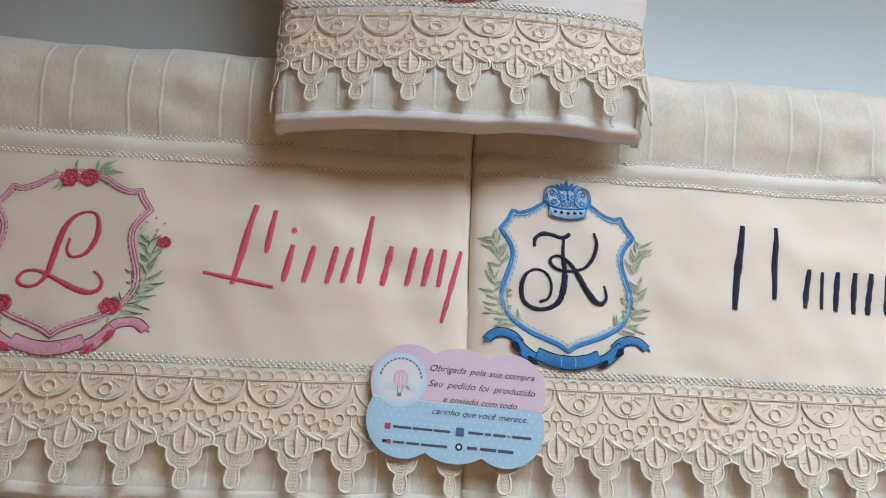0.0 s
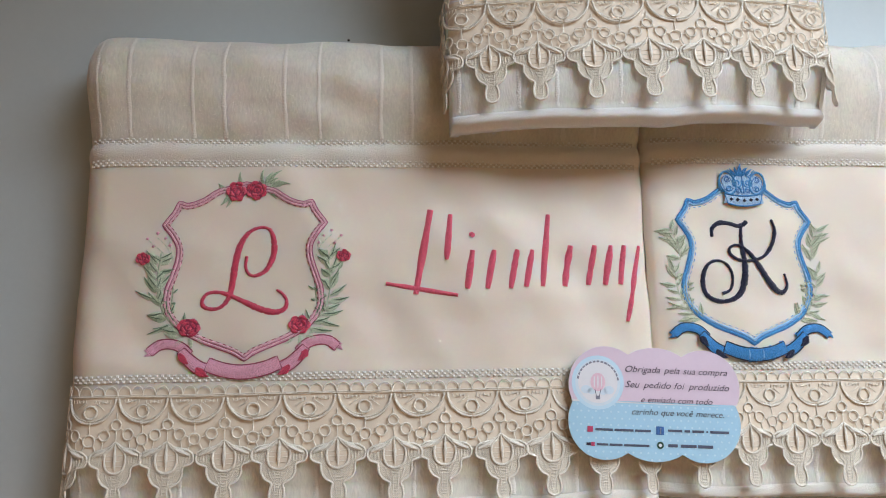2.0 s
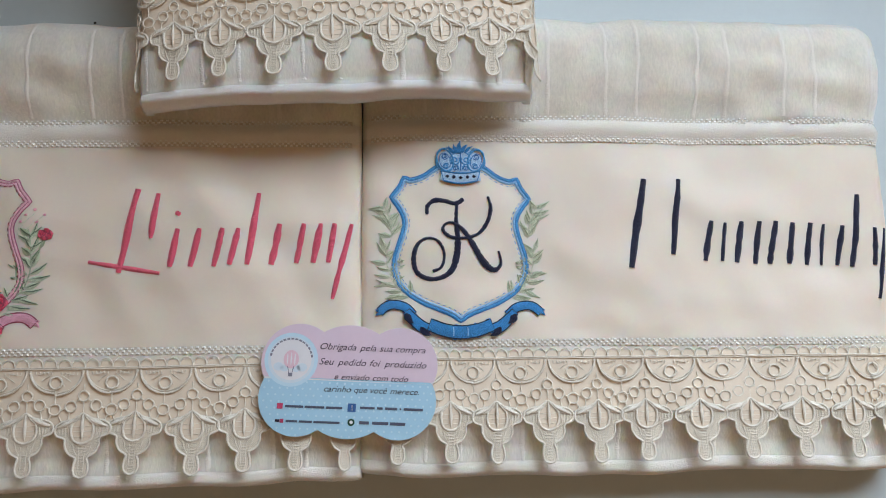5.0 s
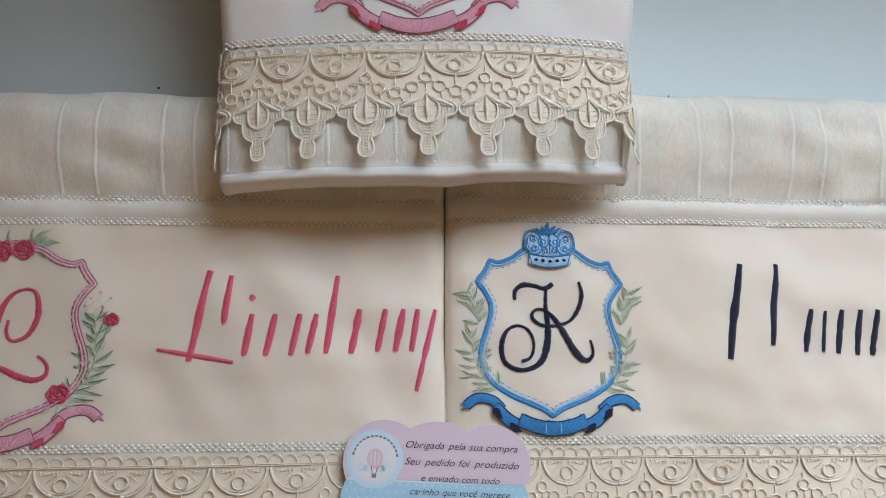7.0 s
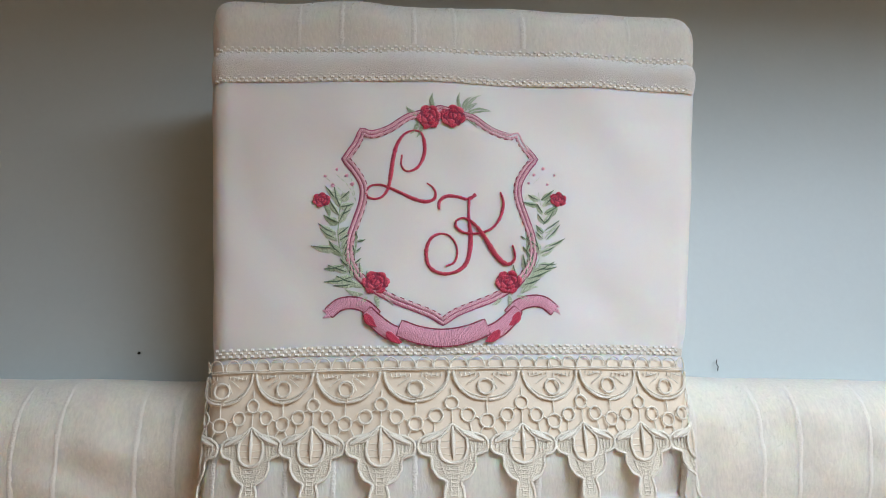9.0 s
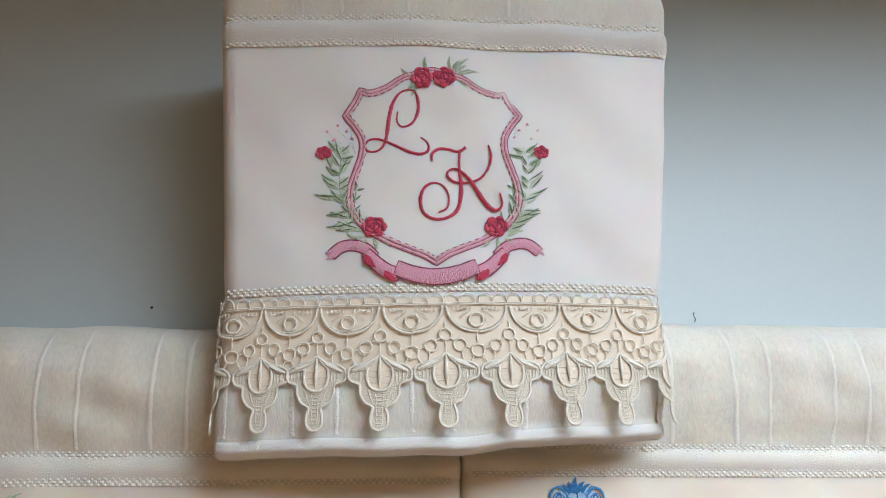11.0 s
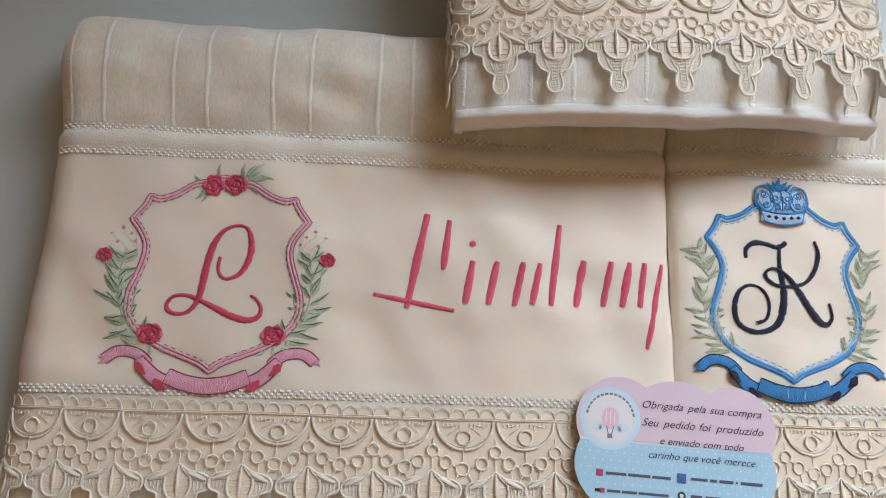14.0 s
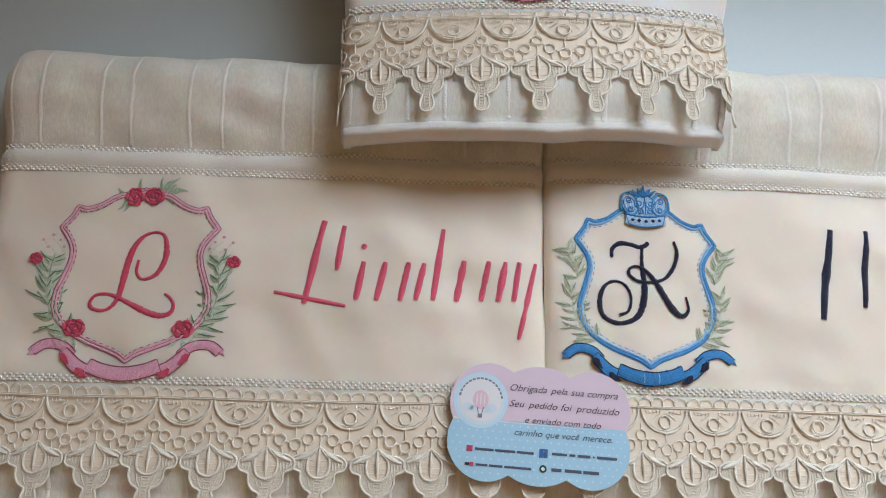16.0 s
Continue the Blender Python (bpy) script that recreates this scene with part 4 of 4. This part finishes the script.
def bath_towel(cx, turn, hw, marks, rib_x, tips, seed, label):
    """A folded bath towel lying flat; marks: hem, lace line, bands and back edge along its middle."""
    rng = random.Random(seed)
    hem, line, band3, band2, band1, back = marks
    H = 0.042
    tw = thing("bath_towel", pose(cx, 0, 0, 0, 0, turn), label, "towel", "folded bath towels")

    def side(x):                                # the side where the two towels press together stays fuller
        return edge_round(hw - abs(x), 0.020) * (0.42 if (x > 0) == (seed == 1) else 0.9)

    def f(x, y):
        calm = min(1.0, max(0.2, (y - line) / 0.02))
        z = H + 0.0034 * calm * noise.noise(Vector((x * 14 + seed, y * 15, 0.3))) + 0.0010 * noise.noise(Vector((x * 9, y * 34, seed + 0.5))) + 0.0009 * noise.noise(Vector((x * 38, y * 52, seed)))
        z += calm * (0.0018 * noise.noise(Vector((x * 34 + y * 20, y * 9 - x * 4, seed + 3))) + 0.0010 * noise.noise(Vector((x * 8, y * 48 + x * 6, seed + 6))))
        z -= side(x)
        if y > band1:                           # plump terry border that turns down at the back
            z += 0.011 * math.sin(min(1.0, (y - band1) / 0.045) * math.pi / 2)
            z -= edge_round(back - y + 0.004 * noise.noise(Vector((x * 17, seed, 1))), 0.030) * 0.9
            z += 0.0022 * noise.noise(Vector((x * 30, y * 55, 7 + seed)))
        mid = (band1 + band2) / 2
        if abs(y - mid) < (band1 - band2) / 2:  # rolled fold between the two bands
            z += 0.0026 * math.cos((y - mid) / (band1 - band2) * math.pi)
        if y < line - 0.035:                    # the cloth dips under the lace and ends in a rolled hem
            s = min(1.0, (line - 0.035 - y) / 0.02)
            z -= 0.0075 * s
        if y < hem + 0.010:
            s = (hem + 0.005 - y) / 0.005
            z += 0.0016 * math.sqrt(max(0.0, 1 - s * s)) - 0.0105 * max(0.0, s) ** 2 + 0.0016 * noise.noise(Vector((x * 45, 3, seed)))
        return z
    xs = np.linspace(-hw, hw, 170)

    def warp(x, y):                             # an uneven front edge
        s = min(1.0, max(0.0, (line - 0.036 - y) / 0.03))
        return x, y + 0.003 * s * noise.noise(Vector((x * 24, 0.7, seed)))
    sheet("terry_border", xs, np.linspace(band1, back, 50), f, CREAM_TERRY, tw, "cream terry border with raised ribs", (False, True))
    sheet("rolled_fold", xs, np.linspace(band2, band1, 12), f, CREAM_HEM, tw, "narrow rolled terry fold")
    sheet("face_panel", xs, np.linspace(line - 0.036, band2, 80), f, CREAM, tw, "smooth cream panel for embroidery")
    sheet("terry_front", xs, np.linspace(hem + 0.0105, line - 0.036, 20), f, CREAM_TERRY, tw, "cream terry strip under the lace points", warp=warp)
    sheet("hem", xs, np.linspace(hem, hem + 0.0105, 10), f, CREAM_HEM, tw, "rolled pale terry hem", (True, False), warp=warp)
    fold_layers(tw, -hw + 0.004, hw - 0.004, hem + 0.006, back - 0.006, 0.001, 0.026, 3, CREAM_TERRY)
    ribs(tw, rib_x, band1 + 0.003, back - 0.004, f, CREAM_RIB, rng)
    ribs(tw, rib_x, hem + 0.011, line - 0.037, f, CREAM_RIB, rng)
    pile(tw, 12000, -hw + 0.002, hw - 0.002, band1 + 0.003, back - 0.003, f, CREAM_TERRY, rng, length=0.0013)
    pile(tw, 5000, -hw + 0.002, hw - 0.002, hem + 0.0002, hem + 0.011, f, CREAM_HEM, rng, warp)
    pile(tw, 3000, -hw + 0.002, hw - 0.002, band2 + 0.003, band1 - 0.003, f, CREAM_HEM, rng, length=0.0011)
    for y in (band1, band2, band3):
        woven_band(tw, -hw + 0.006, hw - 0.006, lambda x, y=y: y + 0.0006 * noise.noise(Vector((x * 20, y * 9, 2))), f, rng, BAND)
    lace_trim(tw, f, tips, lambda x: line + 0.0006 * noise.noise(Vector((x * 14, 5, seed))), lambda x: H + 0.0010 - side(x), -hw + 0.003, hw - 0.003, lambda x: 0.0,
              "cream guipure lace trim with hanging points", rng, [(-0.1815, H + 0.0012, hw - 0.0195, 0.0200)] if seed == 1 else [(0.197, H + 0.0012, hw - 0.0195, 0.0200)])
    return tw, f


def name_bars(parent, lift, mat, rows, label, dx):
    """The stitched name, given as plain upright bars only."""
    for x0, y0, x1, y1, w in rows:
        g = Geo()
        n = 9
        ws = [w / 1000 * (0.55 + 0.45 * math.sin(math.pi * min(1, max(0.0, s)) ) ** 0.4) for s in np.linspace(0.02, 0.98, n)]
        ribbon(g, [((x0 + (x1 - x0) * s - dx) / 1000, (y0 + (y1 - y0) * s) / 1000) for s in np.linspace(0, 1, n)], ws, 0.0009)
        part("name_bar", g, mat, parent, label, lift)


LEFT_CX, RIGHT_CX = -0.187, 0.181
rng = random.Random(5)
towel, f = bath_towel(LEFT_CX, -0.9, 0.1842, (-0.0975, -0.0225, -0.012, 0.124, 0.138, 0.2135),
                      [(x + 187) / 1000 for x in (-360, -340, -301, -281, -242, -220, -180, -160, -119, -98, -58, -37)],
                      [(x + 187) / 1000 for x in (-337, -307, -274, -240, -207, -173, -140, -107, -74, -41, -14)], 1,
                      "folded cream bath towel with pink rose crest and lace edge")
here = placer(-0.0772, -0.0005, 0.9)
rose_crest(towel, here, f, rng)
letter(towel, [LETTER_L], here, f, RED, "monogram", "red satin-stitched script letter L", 1.15)
name_bars(towel, f, CORAL, [(-158, 38, -148, 93, 5), (-177, 45, -131, 37, 3.2), (-138, 60, -135, 90, 4), (-125, 41, -121, 66, 4.4), (-122, 75, -120.5, 77.5, 4.2), (-112, 41, -107, 66, 4.4), (-97, 41, -92, 66, 4.4),
                           (-87, 42, -82, 66, 4), (-76, 42, -70, 90, 4.4), (-61, 42, -56, 69, 4.4), (-45, 43, -40, 69, 4), (-34, 43, -29, 69, 4.4), (-24, 43, -20, 69, 4), (-21, 19, -9, 69, 3.6)],
          "coral satin-stitched bar", -187)

towel, f = bath_towel(RIGHT_CX, -1.4, 0.1842, (-0.1030, -0.0275, -0.0175, 0.1205, 0.1345, 0.214),
                      [(x - 181) / 1000 for x in (39, 61, 101, 123, 163, 185, 227, 248, 289, 311, 352)],
                      [(x - 181) / 1000 for x in (23, 54, 84, 117, 149, 181, 215, 250, 284, 318, 346)], 2,
                      "folded cream bath towel with blue crown crest and lace edge")
here = placer(-0.119, -0.0025, -0.6, 0.965, 0.955)
crown_crest(towel, here, f, rng)
letter(towel, LETTER_K, here, f, NAVY, "monogram", "navy satin-stitched script letter K")
name_bars(towel, f, NAVY, [(176, 31, 188, 92, 5), (205, 40, 212, 92, 4.2), (228, 36, 233, 63, 4.4), (240, 36, 243, 62, 3.2), (250, 35, 255, 63, 4.4), (263, 34, 267, 63, 4.4), (273, 34, 278, 63, 4.4),
                          (286, 34, 290, 62, 4.4), (298, 33, 303, 62, 4.4), (309, 33, 312, 61, 3.2), (321, 33, 325, 60, 4), (331, 32, 338, 82, 4.4), (346, 33, 349, 59, 4), (346, 10, 358, 59, 3.6)],
          "navy satin-stitched bar", 181)


def hand_towel():
    """The small towel that lies across the two others."""
    rng = random.Random(9)
    hw, hem, line, band3, band2, band1, back = 0.1250, 0.1355, 0.2115, 0.2215, 0.365, 0.3805, 0.4165
    tw = thing("hand_towel", pose(-0.0085, 0, 0, 0, 0, 0.5), "folded white hand towel with pink crest and cream lace", "towel")

    def top(x, y):
        return 0.0975 + 0.13 * max(0.0, y - 0.22) - (0.0115 - 0.008 * min(1.0, max(0.0, y - 0.22) / 0.13) + 0.004 * min(1.0, max(0.0, 0.20 - y) / 0.05)) * (x / 0.12) ** 2

    def f(x, y):
        z = top(x, y) - edge_round(hw - abs(x), 0.010) * (0.9 - 0.55 * min(1.0, max(0.0, (0.175 - y) / 0.02))) - 0.0018
        calm = min(1.0, max(0.2, (y - line) / 0.02))
        z += 0.0020 * calm * noise.noise(Vector((x * 15, y * 15, 9.3))) + 0.0009 * noise.noise(Vector((x * 10, y * 34, 2.5))) + 0.0008 * noise.noise(Vector((x * 38, y * 52, 4))) + 0.0018 * calm * noise.noise(Vector((x * 26 + y * 16, y * 9 - x * 4, 3)))
        if y > band1:
            z += 0.004 * math.sin(min(1.0, (y - band1) / 0.02) * math.pi / 2) - edge_round(back - y + 0.004 * noise.noise(Vector((x * 24, 2, 1))), 0.026) * 0.9
        mid = (band1 + band2) / 2
        if abs(y - mid) < (band1 - band2) / 2:
            z += 0.003 * math.cos((y - mid) / (band1 - band2) * math.pi)
        if y < line - 0.038:
            s = min(1.0, (line - 0.038 - y) / 0.026)
            z -= 0.0055 * s * s + 0.003 * s * (x / hw)
        if y < hem + 0.009:
            s = (hem + 0.0045 - y) / 0.0045
            z += 0.0014 * math.sqrt(max(0.0, 1 - s * s)) - 0.009 * max(0.0, s) ** 2 + 0.0012 * noise.noise(Vector((x * 45, 3, 1)))
        return z
    xs = np.linspace(-hw, hw, 130)

    def warp(x, y):                             # a little wider at the back; the hem bows back in its middle
        s = min(1.0, max(0.0, (line - 0.038 - y) / 0.03))
        return x * (1 + 0.078 * min(1.0, max(0.0, (y - 0.22) / 0.15))) + 0.0035 * min(1.0, max(0.0, (y - 0.22) / 0.15)) + 0.0028 * max(0.0, x / hw) * min(1.0, max(0.0, (y - 0.205) / 0.03)) - 0.003 * s * max(0.0, x / hw), y + 0.003 * s * max(0.0, x / hw) - 0.001 * s * (1 - (x / hw) ** 2) + 0.0022 * s * noise.noise(Vector((x * 28, 0.4, 2)))

    def low(y):                                 # rests on the bath towels in front, on the table behind them
        return 0.046 if y < 0.20 else 0.003 + 0.043 * max(0.0, 1 - (y - 0.20) / 0.03)
    sheet("terry_border", xs, np.linspace(band1, back, 30), f, WHITE_TERRY, tw, "white terry border with raised ribs", (False, True), low, warp=warp, under=0.010)
    sheet("rolled_fold", xs, np.linspace(band2, band1, 12), f, WHITE_HEM, tw, "narrow rolled terry fold", floor=low, warp=warp, under=0.010)
    sheet("face_panel", xs, np.linspace(line - 0.038, band2, 80), f, WHITE, tw, "smooth white panel for embroidery", floor=low, warp=warp, under=0.010)
    sheet("terry_front", xs, np.linspace(hem + 0.009, line - 0.038, 22), f, WHITE_TERRY, tw, "white terry strip under the lace points", floor=low, warp=warp, under=0.006, rim=0.007)
    sheet("hem", xs, np.linspace(hem, hem + 0.009, 10), f, WHITE_HEM, tw, "rolled white terry hem", (True, False), low, warp=warp, under=0.006, rim=0.003)
    fold_layers(tw, -hw + 0.008, hw - 0.008, 0.232, back - 0.008, 0.002, 0.062, 5, WHITE_TERRY)
    rib_x = [(x + 8.5) / 1000 for x in (-128, -92, -69, -30, -8, 30, 53, 91, 110)]
    ribs(tw, rib_x, band1 + 0.003, back - 0.003, f, WHITE_RIB, rng)
    ribs(tw, rib_x, hem + 0.010, line - 0.039, f, WHITE_RIB, rng)
    pile(tw, 5000, -hw + 0.002, hw - 0.002, band1 + 0.003, back - 0.003, f, WHITE_TERRY, rng, warp, 0.0013)
    pile(tw, 3000, -hw + 0.002, hw - 0.002, hem + 0.0002, hem + 0.009, f, WHITE_HEM, rng, warp, 0.0008)
    pile(tw, 2500, -hw + 0.002, hw - 0.002, band2 + 0.003, band1 - 0.003, f, WHITE_HEM, rng, warp, 0.0011)
    for y in (band1, band2, band3):
        woven_band(tw, -hw + 0.003, hw - 0.003, lambda x, y=y: y + 0.0007 * noise.noise(Vector((x * 20, y * 9, 2))), f, rng, BAND, warp=warp)
    lace_trim(tw, f, [(x + 8.5) / 1000 for x in (-109, -79, -46, -12, 23, 53, 85)], lambda x: line + 0.0006 * noise.noise(Vector((x * 14, 5, 3))),
              lambda x: top(x, line) - edge_round(hw - abs(x), 0.010) * 0.9 - 0.0006, -hw + 0.001, hw - 0.001, lambda x: 0.035 * (x / 0.1) ** 2 - 0.01, "cream guipure lace trim with hanging points", rng,
              [(-0.1330, top(0.115, line) - 0.0002, hw - 0.0095, 0.0105), (0.1255, top(0.115, line) - 0.0004, hw - 0.0105, 0.0100)])
    place = placer(-0.0068, 0.2355, 0.3, 1.015)
    rose_crest(tw, place, f, rng)
    def shift(pts, fx, fy, tx, ty, k):
        return [((q[0] - fx) * k + tx, (q[1] - fy) * k + ty, q[2] * 0.62) for q in pts]
    letter(tw, [shift(LETTER_L, -0.4, 54.7, -21, 79.6, 0.69)], place, f, RED, "monogram", "red satin-stitched script letter L")
    letter(tw, [shift(s, -2.3, 56.5, 14.6, 45, 0.73) for s in LETTER_K], place, f, RED, "monogram", "red satin-stitched script letter K")


hand_towel()


# ---- the thank-you card ----
def word_mesh(body, shear=0.35):
    """One printed word at a letter size of 1, and its width."""
    cu = bpy.data.curves.new("printed_word", "FONT")
    cu.body, cu.size, cu.shear, cu.extrude, cu.resolution_u, cu.offset = body, 1.0, shear, 0.0, 3, -0.004
    tmp = bpy.data.objects.new("printed_word", cu)
    scene.collection.objects.link(tmp)
    me = bpy.data.meshes.new_from_object(tmp.evaluated_get(bpy.context.evaluated_depsgraph_get()))
    bpy.data.objects.remove(tmp)
    x = [v.co.x for v in me.vertices]
    me.transform(Matrix.Translation((-min(x), 0, 0)))
    me.materials.append(INK)
    me.name = "printed_word"
    return me, max(x) - min(x)


def card():
    cd = thing("thank_you_card", pose(-0.0100, -0.0360, 0.0486, 0.4, 0.0, -4.3), "cloud-shaped printed card, pink above and pale blue below", "card")
    balls = [(sx * 31.5, sy * 11, 23.5) for sx in (-1, 1) for sy in (-1, 1)] + [(0, 2, 32.8), (0, -2, 32.8)]

    def rim(a):
        c, s = math.cos(a), math.sin(a)
        best = 0.0
        for bx, by, r in balls:
            t = bx * c + by * s
            q = r * r - (bx * bx + by * by - t * t)
            if q > 0:
                best = max(best, t + math.sqrt(q))
        return best * c / 1000, best * s / 1000
    N = 180
    loop = [rim(2 * math.pi * i / N) for i in range(N)]
    g = Geo()
    g.add([(*p, 0.0) for p in loop] + [(*p, 0.0005) for p in loop], [tuple(range(N))[::-1], tuple(range(N, 2 * N))] + [(i, (i + 1) % N, N + (i + 1) % N, N + i) for i in range(N)])
    part("card_stock", g, CARD_WHITE, cd, smooth=False)
    split = 0.0012
    for name, mat, keep in (("pink_print", CARD_PINK, 1), ("blue_print", CARD_BLUE, -1)):
        pts = [(x * 0.998, y * 0.998) for x, y in loop if (y - split) * keep > 0]
        ang = sorted(pts, key=lambda p: math.atan2(p[1], p[0]) if keep > 0 else math.atan2(p[1], p[0]) % (2 * math.pi))
        ang = [(keep * 0.0509, split)] + ang + [(-keep * 0.0509, split)]
        g = Geo()
        g.add([(x, y, 0.0006) for x, y in ang], [tuple(range(len(ang)))])
        part(name, g, mat, cd, smooth=False)

    def disc(name, x, y, r, z, mat, n=28, sy=1.0):
        g = Geo()
        g.add([(q[0] / 1000, q[1] / 1000, z) for q in ring(x, y, r, 0, n, sy)], [tuple(range(n))])
        return part(name, g, mat, cd, smooth=False)
    g = Geo()
    for j in range(9):
        for i in range(24):
            x, y = -54 + 4.7 * i + (2.35 if j % 2 else 0), -1.5 - 4.0 * j
            lx, ly = rim(math.atan2(y, x))
            if math.hypot(x, y) < 1000 * math.hypot(lx, ly) - 1:
                n = len(g.v)
                g.add([(q[0] / 1000, q[1] / 1000, 0.00065) for q in ring(x, y, 0.68, 0, 8)], [tuple(range(8))])
    part("dot_print", g, CARD_SKY, cd, smooth=False)
    disc("logo_ring", -36.5, 12, 16.6, 0.00066, CARD_SKY)
    disc("logo_glow", -36.5, 12, 14.4, 0.00069, CARD_HAZE)
    disc("logo_disc", -36.5, 12, 12.6, 0.00072, CARD_WHITE)
    for x, y, r in ((-44, 7.5, 3.2), (-29.5, 7.5, 3.2), (-40.4, 6.6, 2.6), (-33, 6.6, 2.6)):
        disc("cloud", x, y, r, 0.00074, CARD_HAZE, 16, 0.8)
    disc("balloon", -36.5, 12.2, 4.7, 0.00077, BALLOON, sy=1.2)
    for x in (-38.8, -36.5, -34.2):
        disc("balloon_stripe", x, 12.4, 0.45, 0.00080, CARD_WHITE, 12, 9.5 if x == -36.5 else 8.0)
    for x0, x1 in ((-38.4, -37.4), (-34.6, -35.6)):
        g = Geo()
        ribbon(g, [(x0 / 1000, 0.0078), (x1 / 1000, 0.0036)], 0.0004, 0.00003, 0.00079, sect=3)
        part("balloon_rope", g, INK_SOFT, cd)
    bevelled("basket", (0.0026, 0.0022, 0.0002), INK_HAZE, cd, (-0.0365, 0.0028, 0.0008), 0.00005)
    # name of the shop round the logo: unlettered bars
    for a in np.linspace(168, 12, 15):
        r = radians(a)
        g = Geo()
        q = [(-36.5 + 12.9 * math.cos(r) + d * math.sin(r), 12 + 12.9 * math.sin(r) - d * math.cos(r)) for d in (-0.9, 0.9)]
        ribbon(g, [(p[0] / 1000, p[1] / 1000) for p in q], 0.0011, 0.00005, 0.00078, sect=3)
        part("logo_bar", g, INK_HAZE, cd)
    for body, x, y, w in (("Obrigada pela sua compra", -19, 19.2, 66), ("Seu pedido foi produzido", -19, 9.8, 67), ("e enviado com todo", -9, 1.0, 46), ("carinho que você merece.", -15, -6.6, 59)):
        words = [word_mesh(q) for q in body.split()]
        k = w / 1000 / (sum(q[1] for q in words) + 0.34 * (len(words) - 1))
        at = x / 1000
        for me, wide in words:
            me.transform(Matrix.Diagonal((k, 0.92 * k, 1, 1)))
            ob = part("printed_word", me, None, cd, "dark slanted printed word")
            ob.location = (at, y / 1000, 0.00085)
            at += k * (wide + 0.34)

    def bar(name, x0, x1, y, h, mat):
        bevelled(name, ((x1 - x0) / 1000, h / 1000, 0.0002), mat, cd, ((x0 + x1) / 2000, y / 1000, 0.0008), 0.00005)
    for x0, x1, y, h in ((-38, -27, -16.3, 1.7), (-26, -14, -16.3, 1.7), (-13, -3, -16.3, 1.7), (8, 17, -15.6, 1.7), (18.5, 22, -15.6, 1.7), (23.5, 31, -15.6, 1.9), (32.5, 33.5, -15.6, 1.3), (35, 47, -15.6, 1.9),
                         (-37, -30, -25.2, 1.6), (-29, -21, -25.2, 1.6), (-20, -4, -25.2, 1.6), (8, 14, -24.6, 2.2), (16, 26, -24.6, 2.2), (27, 36.5, -24.6, 2.2)):
        bar("printed_bar", x0, x1, y, h * 0.8, INK_SOFT)
    bar("icon_square", -43, -39.5, -16.3, 3.4, INK_RED)
    bar("icon_square", 0.4, 5.4, -15.8, 5.0, INK_BLUE)
    bar("icon_mark", 2.6, 3.6, -16.0, 3.4, CARD_WHITE)
    bar("icon_square", -43.5, -40.8, -25.2, 1.6, INK)
    bar("icon_square", -40.6, -38.4, -25.2, 2.4, INK_RED)
    disc("icon_disc", 3, -24.6, 2.2, 0.0008, INK_GREEN, 16)
    disc("icon_dot", 3, -24.6, 1.1, 0.00085, CARD_WHITE, 10)


card()

# ---- specks on the table ----
def crumb(x, y, r, seed):
    bm = bmesh.new()
    bmesh.ops.create_icosphere(bm, subdivisions=1, radius=r)
    rr = random.Random(seed)
    for v in bm.verts:
        v.co *= rr.uniform(0.7, 1.2)
        v.co.z *= 0.6
    me = bpy.data.meshes.new("crumb")
    bm.to_mesh(me)
    bm.free()
    me.materials.append(SPECK)
    ob = new("crumb", me)
    ob.location = (x, y, r * 0.5)
    tagged(ob, "tiny dark crumb on the table", "crumb")


crumb(-0.2015, 0.2335, 0.0011, 1)

g = Geo()
tube(g, [(0.0, 0.0, 0.0), (0.0006, 0.0025, 0.0006), (-0.0004, 0.005, 0.0004), (0.0005, 0.0072, 0.0001)], 0.00035)
bit = new("thread_bit", g.mesh("thread_bit", SPECK))
bit.location = (0.173, 0.2215, 0.0022)
tagged(bit, "short dark loose thread beside the towel", "thread")
